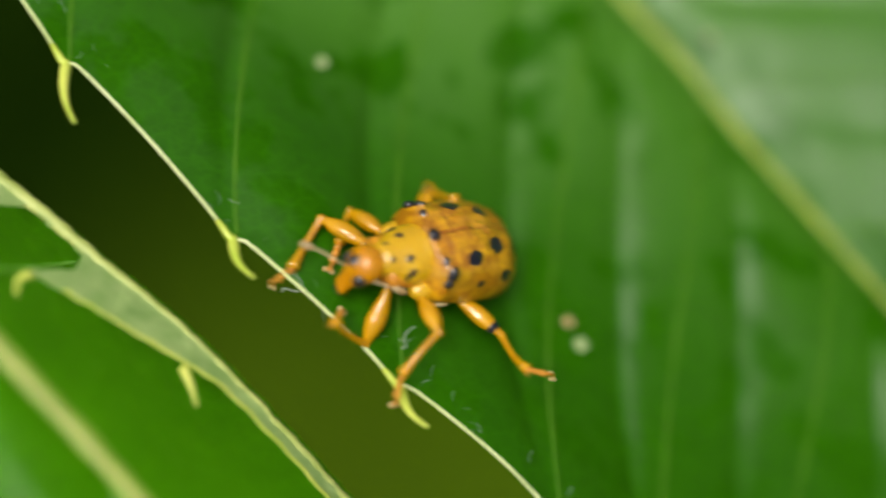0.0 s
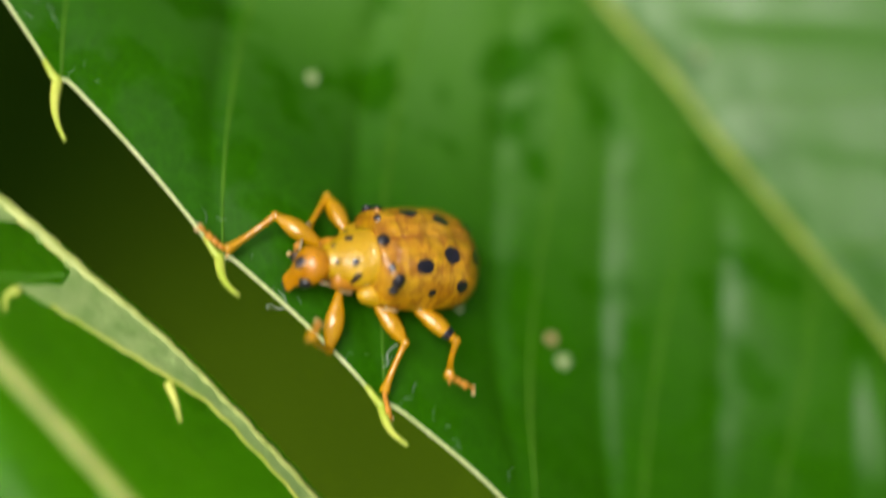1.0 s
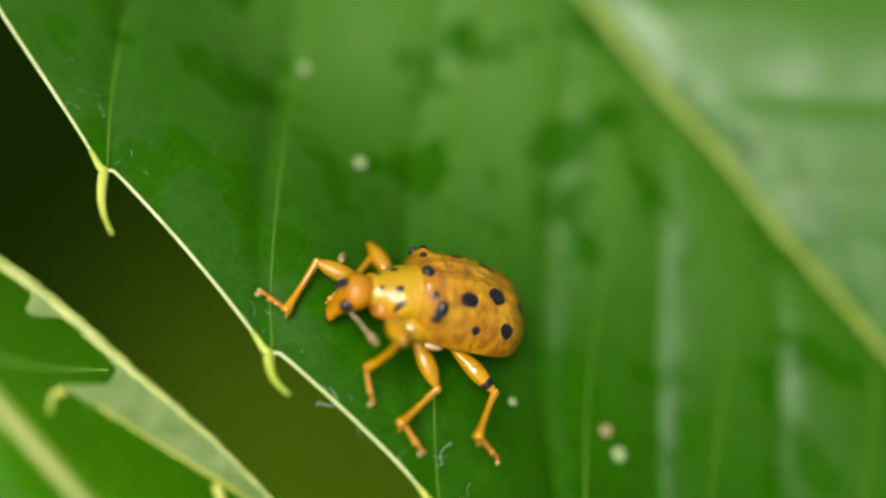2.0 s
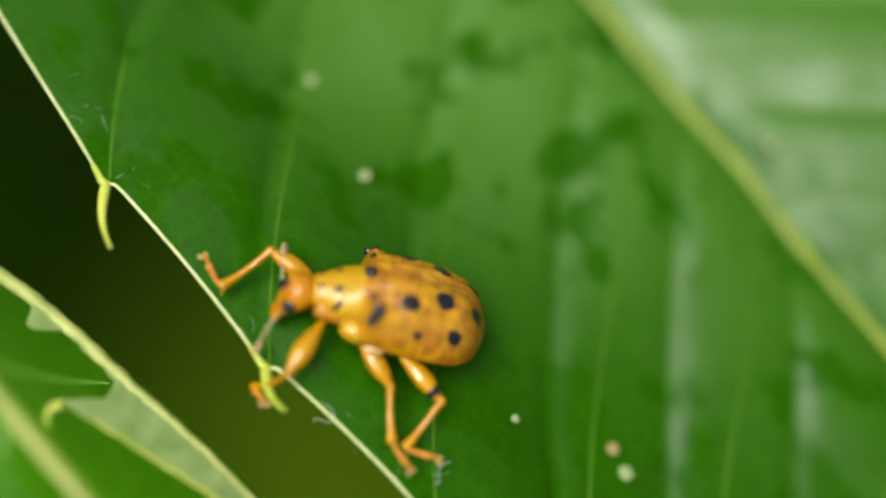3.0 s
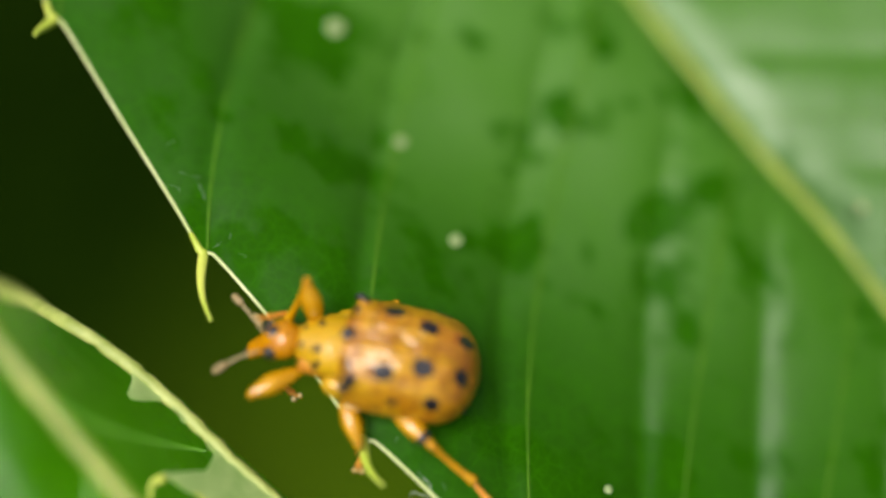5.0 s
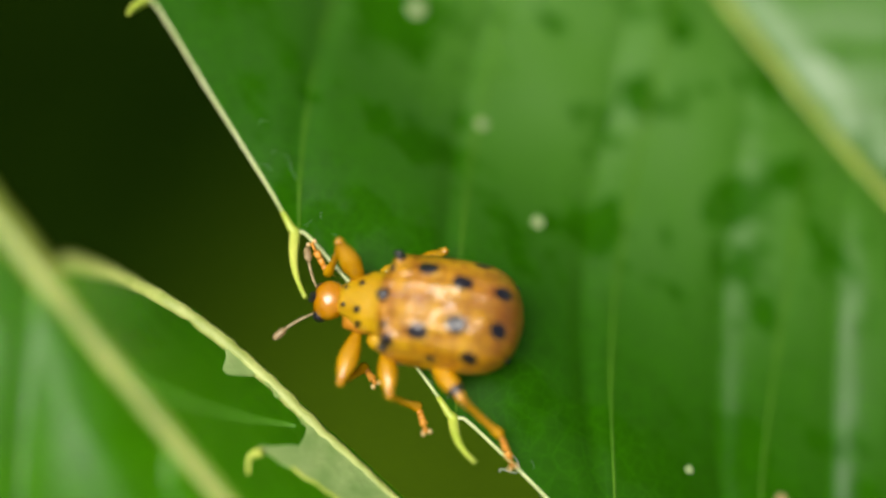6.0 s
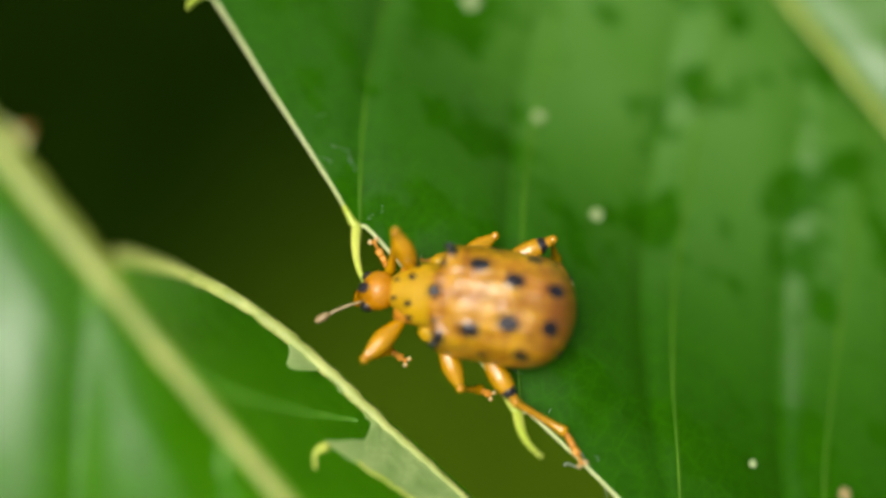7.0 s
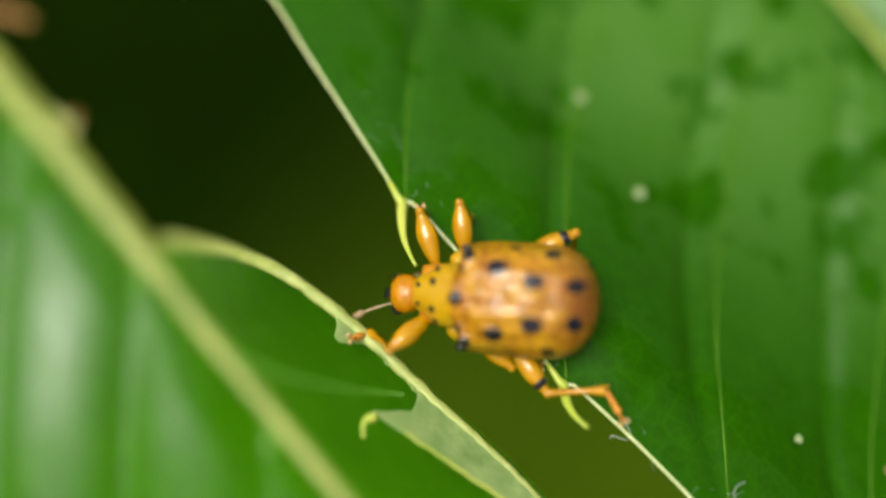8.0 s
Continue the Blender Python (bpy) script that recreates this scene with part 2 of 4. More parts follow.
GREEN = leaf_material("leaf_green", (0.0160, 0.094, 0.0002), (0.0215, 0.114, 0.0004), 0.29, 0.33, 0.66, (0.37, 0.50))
GREEN_NEAR = leaf_material("leaf_green_pale", (0.048, 0.215, 0.0012), (0.082, 0.30, 0.0025), 0.24, 0.58, 0.10, (0.30, 0.42), 0.62, tip_fade=(-0.005, 0.006, 0.12))
VEIN = plain("leaf_vein", (0.044, 0.145, 0.004), (0.076, 0.195, 0.009), 900, 0.65, relief=0.00003, specular=0.15)
MIDRIB = plain("leaf_midrib", (0.13, 0.21, 0.012), (0.25, 0.33, 0.03), 500, 0.42, relief=0.00004)
MIDRIB_NEAR = plain("eaten_leaf_midrib", (0.19, 0.26, 0.030), (0.31, 0.37, 0.062), 500, 0.42, relief=0.00004)
RIM = plain("leaf_rim", (0.48, 0.57, 0.20), (0.68, 0.73, 0.38), 800, 0.45, relief=0.00003)
RIM_DULL = plain("gnawed_vein", (0.26, 0.33, 0.060), (0.42, 0.48, 0.13), 1200, 0.5, relief=0.00006)
VEIN_PALE = plain("pale_vein", (0.080, 0.25, 0.015), (0.125, 0.32, 0.032), 900, 0.5, relief=0.00003)
BRISTLE = plain("bristle", (0.36, 0.48, 0.04), (0.55, 0.60, 0.10), 700, 0.4, relief=0.00003)
PALE = plain("leaf_underside", (0.20, 0.34, 0.085), (0.37, 0.51, 0.17), 1400, 0.6, relief=0.00008, detail=6.0, see_through=0.28)
WITHERED = plain("withered_tissue", (0.24, 0.10, 0.015), (0.40, 0.23, 0.05), 900, 0.6, relief=0.00006)
SPECK = plain("speck", (0.20, 0.30, 0.10), (0.34, 0.42, 0.19), 3000, 0.5, relief=0.00004)
SPECK_TAN = plain("speck_tan", (0.26, 0.20, 0.07), (0.38, 0.30, 0.12), 3000, 0.5, relief=0.00004)
SILK = plain("silk", (0.32, 0.38, 0.30), (0.5, 0.55, 0.48), 2000, 0.35)
ELYTRA = shell_material("elytra_amber", (0.44, 0.196, 0.0008), (0.63, 0.345, 0.002), 0.40, True, 0.7, 0.19)
PRONOTUM = shell_material("pronotum_amber", (0.45, 0.25, 0.0015), (0.60, 0.36, 0.004), 0.36, False, 0.7, 0.12)
# pale tone that stands in for white highlights on plates and feet
HIGHLIGHT = plain("painted_highlight", (0.55, 0.36, 0.12), (0.78, 0.62, 0.36), 2200, 0.3, coat=0.6, relief=0.00004)
HEAD = shell_material("head_amber", (0.44, 0.165, 0.0005), (0.58, 0.245, 0.001), 0.24, False, 0.7, 0.06)
LIMB = shell_material("limb_amber", (0.39, 0.180, 0.0003), (0.54, 0.275, 0.0008), 0.22, False, 0.7, 0.06)
TARSUS = plain("tarsus_brown", (0.48, 0.17, 0.008), (0.66, 0.29, 0.03), 2500, 0.4)
BELLY = plain("belly_brown", (0.40, 0.15, 0.006), (0.56, 0.24, 0.012), 1500, 0.4)
BLACK = plain("black_shell", (0.006, 0.006, 0.009), (0.015, 0.013, 0.018), 3000, 0.3, coat=0.5, relief=0.00003, specular=0.5)
ANTENNA = plain("antenna_brown", (0.22, 0.14, 0.045), (0.46, 0.36, 0.20), 3000, 0.5)


def floor_material():
    m, nodes, links, shader = material("forest_floor", 1.0, specular=0.0)
    p = coords(nodes, links)
    dark_tone = ramp(nodes, links, noise_node(nodes, links, p, 30, 5), (0.3, (0.0030, 0.0088, 0.0004)), (0.7, (0.0064, 0.0165, 0.0008)))
    olive_tone = ramp(nodes, links, noise_node(nodes, links, p, 60, 4), (0.3, (0.037, 0.073, 0.002)), (0.7, (0.060, 0.112, 0.004)))
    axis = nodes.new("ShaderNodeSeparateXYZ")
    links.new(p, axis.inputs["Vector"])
    # near black turns to olive along x minus y, with random patches further out
    slant = math_node(nodes, links, "SUBTRACT", axis.outputs["X"], axis.outputs["Y"])
    slant = math_node(nodes, links, "ADD", slant, math_node(nodes, links, "MULTIPLY", noise_node(nodes, links, p, 6, 3), 0.16))
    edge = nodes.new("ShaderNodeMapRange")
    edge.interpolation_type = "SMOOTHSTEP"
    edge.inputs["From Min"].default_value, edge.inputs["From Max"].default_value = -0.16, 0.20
    links.new(slant, edge.inputs["Value"])
    length = nodes.new("ShaderNodeVectorMath")
    length.operation = "LENGTH"
    links.new(p, length.inputs[0])
    away = nodes.new("ShaderNodeMapRange")
    away.interpolation_type = "SMOOTHSTEP"
    away.inputs["From Min"].default_value, away.inputs["From Max"].default_value = 0.5, 2.0
    links.new(length.outputs["Value"], away.inputs["Value"])
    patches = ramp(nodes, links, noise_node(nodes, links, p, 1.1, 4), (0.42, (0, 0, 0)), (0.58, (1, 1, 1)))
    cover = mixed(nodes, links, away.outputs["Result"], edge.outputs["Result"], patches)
    links.new(mixed(nodes, links, cover, dark_tone, olive_tone), shader.inputs["Base Color"])
    links.new(bump(nodes, links, noise_node(nodes, links, p, 40, 5), 0.02, 0.8), shader.inputs["Normal"])
    return m


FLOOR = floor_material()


# ---- mesh helpers (all shapes are drawn in millimetres) ----
def mesh(name, bm, mat, sheet=False, smooth=True):
    if sheet:
        bm.normal_update()
        if sum(f.normal.z for f in bm.faces) < 0:
            bmesh.ops.reverse_faces(bm, faces=bm.faces)
    else:
        bmesh.ops.recalc_face_normals(bm, faces=bm.faces)
    data = bpy.data.meshes.new(name)
    bm.to_mesh(data)
    bm.free()
    data.materials.append(mat)
    data.transform(Matrix.Scale(MM, 4))
    if smooth:
        data.polygons.foreach_set("use_smooth", [True] * len(data.polygons))
    return data


def part(name, bm, mat, parent, label="", sheet=False):
    ob = new(name, mesh(name, bm, mat, sheet))
    ob.parent = parent
    return tagged(ob, label)


def grid(rows, closed=False):
    """A sheet (or a tube) through rows of points."""
    bm = bmesh.new()
    vs = [[bm.verts.new(p) for p in row] for row in rows]
    for a, b in zip(vs, vs[1:]):
        n = len(a)
        for i in range(n if closed else n - 1):
            bm.faces.new((a[i], a[(i + 1) % n], b[(i + 1) % n], b[i]))
    if closed:
        for ring in (vs[0], vs[-1]):
            bm.faces.new(ring)
    return bm


def tube(points, radii, sides=8, flat=1.0):
    """A tapered round tube along points; flat squashes it upwards."""
    points = [Vector(p) for p in points]
    rows = []
    for i, p in enumerate(points):
        d = (points[min(i + 1, len(points) - 1)] - points[max(i - 1, 0)]).normalized()
        side = d.cross(Vector((0, 0, 1)))
        side = side.normalized() if side.length > 0.05 else Vector((0, 1, 0))
        up = side.cross(d)
        rows.append([p + radii[i] * (math.cos(a) * side + flat * math.sin(a) * up) for a in (2 * math.pi * k / sides for k in range(sides))])
    return grid(rows, closed=True)


def joined(*parts):
    out = bmesh.new()
    for bm in parts:
        data = bpy.data.meshes.new("tmp")
        bm.to_mesh(data)
        bm.free()
        out.from_mesh(data)
        bpy.data.meshes.remove(data)
    return out


def ball(x, y, z, rx, ry, rz, u=14, v=10):
    bm = bmesh.new()
    bmesh.ops.create_uvsphere(bm, u_segments=u, v_segments=v, radius=1)
    bmesh.ops.transform(bm, matrix=Matrix.LocRotScale((x, y, z), None, (rx, ry, rz)), verts=bm.verts)
    return bm


def steps(a, b, step):
    n = max(1, round((b - a) / step))
    return [a + (b - a) * i / n for i in range(n + 1)]


def eased(x):
    x = min(1.0, max(0.0, x))
    return x * x * (3 - 2 * x)


# ---- forest floor, far below and out of focus ----
def forest_floor():
    rows = []
    for r in [0.05 * 1.17 ** k for k in range(64)]:
        ring = []
        for k in range(96):
            a = 2 * math.pi * k / 96
            p = Vector((r * math.cos(a), r * math.sin(a), 0))
            bumps = 0.05 * noise.noise(p * 4.0) + 0.02 * noise.noise(p * 9.0) if r < 1.5 else 0.0
            p.z = -0.42 + bumps * (1 - eased((r - 0.5) / 1.0)) + min(0.4, 0.03 * r) * noise.noise(p * (0.8 / (0.4 + r)))
            ring.append(p / MM)
        rows.append(ring)
    bm = grid(rows, closed=True)
    rim = max(bm.faces, key=lambda f: f.calc_area())
    bmesh.ops.delete(bm, geom=[rim], context="FACES_ONLY")
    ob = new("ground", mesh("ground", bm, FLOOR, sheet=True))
    return tagged(ob, "dark forest floor turning olive to one side, far below the leaves", "ground", kind="structure")


forest_floor()

# ---- the large leaf: a toothed blade with parallel side veins ----
LEAF_TEETH = (-54.0, -45.0, -36.5, -27.6, -18.7, -8.6, -0.55, 6.5, 13.2, 18.4, 23.8, 29.5, 34.5)


def half_width(u):
    return max(0.02, 20.6 - 0.0075 * (u + 11.0) ** 2)


def tooth_phase(ut):
    """Number of the tooth, running on evenly from tooth to tooth."""
    t = LEAF_TEETH
    for i in range(len(t) - 1):
        if ut < t[i + 1]:
            return i + (ut - t[i]) / (t[i + 1] - t[i])
    return len(t) - 1 + (ut - t[-1]) / 5.0


def margin(u):
    """Distance of the edge from the midrib: each tooth steps in, then bulges out."""
    f = tooth_phase(u) % 1.0
    return half_width(u) + 0.08 - 0.42 * math.sin(math.pi * f) ** 0.6 + 0.12 * f - 0.20 * (1 - f) ** 5 + 0.12 * eased((-u - 8) / 6)


def vein_start(u, v):
    """Where the vein line through (u, v) would meet the edge."""
    d = half_width(u) - abs(v)
    return u + 0.85 * d + 2.2 * (1 - math.exp(-max(d, 0) / 3.0))


def bowl(v):
    """The near half sags most at some distance from its edge."""
    if v < 11.5:
        return math.sin(math.pi / 2 * v / 11.5) ** 2
    return math.cos(math.pi / 2 * min(1.0, (v - 11.5) / 6.5)) ** 2


def leaf_height(u, v):
    f = tooth_phase(vein_start(u, v)) % 1.0
    rise = min(1.0, abs(v) / 3.0) * min(1.0, (margin(u) - abs(v) + 0.8) / 5.0)
    flat = 1.0 if v > 0 else 0.5
    quilt = flat * (0.29 + 0.12 * noise.noise(Vector((u * 0.16, v * 0.16, 3.1)))) * math.sin(math.pi * f ** 0.8) ** 0.8 * rise
    wave = 0.35 * noise.noise(Vector((u * 0.07, v * 0.07, 6.4))) + 0.09 * noise.noise(Vector((u * 0.36, v * 0.36, 7.7)))
    arch = -1.3 * bowl(v) if v > 0 else (0.44 + 0.014 * max(-20.0, min(u, 25.0))) * max(0.0, -v)
    far = arch - 0.012 * max(0.0, min(u, 24.0) - 2.0) ** 2 * eased(v / 14.0)
    groove = -0.16 * flat * math.exp(-(min(f, 1 - f) / 0.06) ** 2) * min(1.0, abs(v) / 3.0) * min(1.0, max(0.0, margin(u) - abs(v)) / 3.0)
    return quilt + groove + wave * min(1.0, abs(v) / 4.0) + far - 0.25 * eased(1 - abs(v) / 1.6)


def large_leaf():
    leaf = tagged(new("chestnut_leaf"), "large glossy green toothed leaf with pale parallel veins and bristle-tipped edge", "leaf")
    leaf.matrix_world = pose(11.6 * MM, 5.2 * MM, 0, 0, 0, -52.3)
    us = steps(-61, -28, 0.9) + steps(-28, 26, 0.3)[1:] + steps(26, 40, 0.9)[1:]
    across = [math.sin(math.pi / 2 * s) * 0.35 + s * 0.65 for s in steps(-1, 1, 0.019)]
    bm = grid([[(u, -s * margin(u), leaf_height(u, s * margin(u))) for s in across] for u in us])
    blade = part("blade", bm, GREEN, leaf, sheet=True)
    thick = blade.modifiers.new("thickness", "SOLIDIFY")
    thick.thickness, thick.offset, thick.use_rim = 0.2 * MM, -1, False
    line = [(u, 0.30 * noise.noise(Vector((0.20 * u, 1.3, 4.1))), leaf_height(u, 0) + 0.1) for u in steps(-61, 39.5, 0.8)]
    part("midrib", tube(line, [0.08 + 0.37 * (40 - p[0]) / 70 + 0.10 * noise.noise(Vector((0.7 * p[0], 0, 5))) for p in line], 10, 0.5), MIDRIB, leaf, "pale yellow-green raised midrib")
    for side in (1, -1):
        edge = [(u, -side * (margin(u) + 0.03), leaf_height(u, margin(u) * side) + 0.0) for u in us if -50 < u < 39]
        part("rim", tube(edge, [0.06] * len(edge), 8), RIM, leaf, "thin pale rim of the blade")
        for u0 in LEAF_TEETH:
            w = half_width(u0)
            pts = []
            for v in steps(0.0, w - 0.1, 0.5):
                d = w - v
                u = u0 - 0.85 * d - 2.2 * (1 - math.exp(-d / 3.0))
                if u > -60 and v < margin(u) - 0.05:
                    pts.append((u, -side * v, leaf_height(u, side * v) + 0.01))
            if len(pts) > 4:
                part("side_vein", tube(pts, [0.068 - 0.015 * i / len(pts) for i in range(len(pts))], 6, 0.5), VEIN, leaf, "fine pale side vein")
            # bristle tooth, bent towards the tip of the leaf
            rng = random.Random(int(u0 * 10) + side)
            reach = {-18.7: (0.5, 1.15, 0.5), -8.6: (2.2, 1.3, 0.7), -0.55: (1.5, 0.6, 0.75), 6.5: (1.45, 0.5, 0.75)}.get(u0, (rng.uniform(1.6, 2.2), rng.uniform(0.6, 1.2), 0.6))
            hook, thick_at = [], []
            for b in (-0.9, -0.6, -0.3):
                hook.append(Vector((u0 + b, -side * (margin(u0 + b) + 0.03), leaf_height(u0 + b, side * margin(u0 + b)))))
                thick_at.append(0.16 + 0.08 * b)
            base = Vector((u0 - 0.1, -side * (w + 0.08), leaf_height(u0, side * w) - 0.05))
            for s in steps(0, 1, 0.1):
                bend = 0.22 * math.sin(math.pi * s)
                hook.append(base + Vector(((reach[0] + 0.1) * s, -side * ((reach[1] - 0.1) * s + bend), reach[2] * s)))
                thick_at.append(0.185 - 0.12 * eased(s))
            part("bristle_tooth", tube(hook, thick_at, 8, 0.8), BRISTLE, leaf, "yellow-green hooked bristle tooth")
    rng = random.Random(5)
    hairs = []
    for i in range(40):
        u = rng.choice((-8.6, -0.55, 6.5, 13.2, 18.4)) + rng.gauss(-0.6, 1.6)
        root = Vector((u, -margin(u) + rng.uniform(0.0, 1.2), leaf_height(u, margin(u)) + 0.02))
        turn, n = rng.uniform(0, 6.3), rng.uniform(0.2, 0.55)
        hairs.append(tube([root + Vector((n * k * math.cos(turn + 0.8 * k), n * k * math.sin(turn + 0.8 * k), 0.35 * n * k)) for k in (0, 0.25, 0.5, 0.75, 1)], [0.006, 0.006, 0.005, 0.004, 0.002], 4))
    part("edge_hairs", joined(*hairs), SILK, leaf, "fine whitish hairs near the teeth")
    return leaf


large_leaf()

# ---- the eaten leaf beside it ----
EATEN = pose(-17.8 * MM, -2.2 * MM, -1.15 * MM, 0, 0, -44.6)


def eaten_edge(u):
    """Edge that the feeding left: it follows a side vein off the midrib."""
    return 3.2 * (1 - math.exp(-max(u, 0.0) / 3.0)) + 0.24 * eased((u - 9.5) / 4.0) + 0.05 * noise.noise(Vector((u * 2.0, 0.3, 1.7)))


def eaten_height(u, w):
    f = ((u - 0.95 * abs(w) - 0.02 * w * w + 0.1) / 8.1) % 1.0
    return (0.72 if w < 0 else 0.1) * math.sin(math.pi * f) ** 0.5 * min(1, abs(w) / 2.5) + 0.3 * noise.noise(Vector((u * 0.09, w * 0.09, 9.0))) - 0.25 * eased(1 - abs(w) / 1.5)


def midrib_drop(u):
    """The leaf hangs folded: its midrib lies well below the gnawed edge."""
    return 9.6 + 0.03 * max(-12.0, min(u, 20.0))


def edge_drop(u):
    """How far the gnawed edge lies below its raised part: it climbs away from the midrib."""
    return 9.5 * (1 - eased((u + 1.5) / 5.0)) / (1 - eased(1.5 / 5.0)) + 0.022 * max(0.0, u - 12.0) ** 2


def on_blade(u, w, lift=0.0):
    h = eaten_height(u, w) + lift
    shallow = Vector((u - 2.05, 0.50 - 0.047 * u, -max(4.5, 6.1 - 0.11 * u)))
    deeper = (midrib_drop(u) + shallow.z) / (34.0 - shallow.z)
    root = shallow + deeper * (shallow - Vector((12.0, -5.5, 34.0)))
    if w <= 0 or u <= 0:
        return tuple(root + Vector((0, w, h - 0.24 * abs(w))))
    q = min(1.0, w / max(0.3, eaten_edge(u)))
    top = Vector(by_edge(u, eaten_edge(u)))
    p = root.lerp(top, q)
    return (p.x, p.y, root.z + (top.z - root.z) * q ** 1.8 + h - q * eaten_height(u, w))


def by_edge(u, w, lift=0.0):
    d = edge_drop(u)
    return (u - 0.337 * d, w + 0.2 * d, 0.3 * noise.noise(Vector((u * 0.09, w * 0.09, 9.0))) + lift - d - 0.22 * (eaten_edge(u) - w))


def thicken(ob, mm):
    thick = ob.modifiers.new("thickness", "SOLIDIFY")
    thick.thickness, thick.offset, thick.use_rim = mm * MM, -1, False


def eaten_leaf():
    leaf = tagged(new("eaten_leaf"), "glossy green leaf gnawed to its midrib, with pale curled edge", "leaf")
    leaf.matrix_world = EATEN
    width = lambda u: 17.0 * math.sqrt(max(0.02, 1 - ((u - 2) / 33.0) ** 2))
    blade = part("blade", grid([[on_blade(u, -s * width(u)) for s in steps(0, 1, 0.02)] for u in steps(-26, 34, 0.35)]), GREEN_NEAR, leaf, sheet=True)
    strip = part("blade_strip", grid([[on_blade(u, s * eaten_edge(u)) for s in steps(0, 1, 0.06)] for u in steps(0.05, 33, 0.25)]), GREEN_NEAR, leaf, "narrow green strip between midrib and gnawed edge", sheet=True)
    thicken(blade, 0.2)
    thicken(strip, 0.2)
    us = steps(-26, 33, 0.7)
    part("midrib", tube([on_blade(u, 0, 0.12) for u in us], [0.90 - 0.009 * (u + 26) - 0.15 * eased((u + 0.8) / 2.4) + 0.09 * noise.noise(Vector((u * 0.8, 0, 0))) for u in us], 10, 0.65), MIDRIB_NEAR, leaf, "thick pale green midrib")
    us = steps(0.05, 32, 0.3)
    part("side_vein", tube([by_edge(u, eaten_edge(u) - 0.05, 0.06) for u in us], [0.23 + 0.12 * (1 - eased(u / 4.0)) - 0.10 * eased((u - 6.0) / 9.0) + 0.06 * noise.noise(Vector((u * 2.2, 1, 0))) + 0.03 * noise.noise(Vector((u * 5.5, 4, 0))) for u in us], 8, 0.7), RIM_DULL, leaf, "pale side vein along the gnawed edge")
    for u0 in (-16.3, -8.2, -0.1, 8.0, 16.1, 24.2):
        pts = [on_blade(u0 + 0.95 * v + 0.02 * v * v, -v, 0.02) for v in steps(0.2, 12, 0.5) if u0 + 0.95 * v < 27]
        part("side_vein", tube(pts, [0.25 - 0.12 * i / len(pts) for i in range(len(pts))], 6, 0.4), VEIN_PALE, leaf, "fine pale side vein")
    pts = [on_blade(4.9 + 4.4 * s, 0.1 + 3.0 * s - 0.3 * s * s, 0.06) for s in steps(0, 1, 0.05)]
    part("side_vein", tube(pts, [0.14 - 0.08 * i / len(pts) for i in range(len(pts))], 6, 0.4), VEIN_PALE, leaf, "fine pale side vein")

    # the curled edge shows the pale underside
    def inner(u):
        if u < 9.5:
            return 0.22 + 0.65 * math.exp(-((u - 6.5) / 0.42) ** 2) + 0.12 * noise.noise(Vector((u * 2.3, 0, 4))) + 0.06 * noise.noise(Vector((u * 6, 3, 4)))
        return 0.28 + 0.24 * eased((u - 9.5) / 4.0) + 1.5 * eased((u - 9.45) / 0.8) * max(0.0, 1 - max(0.0, u - 9.8) / 6.0) + 0.04 * noise.noise(Vector((u * 2, 0, 4)))

    us = steps(5.4, 31, 0.1)
    curl = part("curled_edge", grid([[by_edge(u, eaten_edge(u) - s * inner(u), 0.08 + 0.6 * s * min(2.0, inner(u)) + 0.03 * noise.noise(Vector((u * 2, s * 2, 8)))) for s in steps(0, 1, 0.1)] for u in us]), PALE, leaf, "pale downy underside of the curled edge", sheet=True)
    thicken(curl, 0.1)
    us = steps(10.2, 28, 0.25)
    part("curl_rim", tube([by_edge(u, eaten_edge(u) - inner(u), 0.1 + 0.6 * inner(u)) for u in us], [0.05] * len(us), 6), BRISTLE, leaf, "thin yellow-green rim of the curled edge")
    # torn flap that hooks back beside the notch
    flap = []
    for u in steps(9.05, 10.6, 0.1):
        low = eaten_edge(u) - 0.28 - 1.5 * (1 - (u - 9.8) / 6.0) + 0.03 * noise.noise(Vector((u * 4, 0, 2)))
        wide = 0.14 + 0.75 * eased((u - 9.05) / 0.9) + 0.05 * noise.noise(Vector((u * 5, 2, 2)))
        flap.append([by_edge(u, low + wide * k, 0.11 + 0.6 * (eaten_edge(u) - low - wide * k)) for k in steps(0, 1, 0.1)])
    torn = part("torn_flap", grid(flap), PALE, leaf, "pale torn flap hooking back from the notch", sheet=True)
    thicken(torn, 0.1)
    hook = [by_edge(9.25 + 0.25 * s - 0.25 * math.sin(math.pi * s), 1.05 - 0.75 * s, 1.3 + 0.2 * s) for s in steps(0, 1, 0.1)]
    part("bristle_tooth", tube(hook, [0.16 - 0.1 * eased(i / 10) for i in range(11)], 8), BRISTLE, leaf, "pale hooked bristle tooth")
    hook = [by_edge(14.4 + 1.25 * s, 2.4 - 0.4 * s - 0.2 * s * s, 0.55 + 0.3 * s) for s in steps(0, 1, 0.1)]
    part("bristle_tooth", tube(hook, [0.15 - 0.1 * eased(i / 10) for i in range(11)], 8), BRISTLE, leaf, "pale hooked bristle tooth")
    # scrap of blade left standing on the midrib, brown at its tip
    scrap = part("scrap", grid([[on_blade(u, 0.2, 0.1 + k) if k == 0 else tuple(Vector(on_blade(u, 0.2, 0.1)) + Vector((0.1 * k, 1.0 * k, 0.3 * k))) for k in [j * t / 6 for j in range(7)]] for u, t in ((-10.0 + 4.4 * i / 16, 0.05 + 1.0 * eased((i / 16) ** 1.2) * (1 - eased((i - 13.5) / 2.5))) for i in range(17))]), MIDRIB_NEAR, leaf, "scrap of pale green blade left on the midrib")
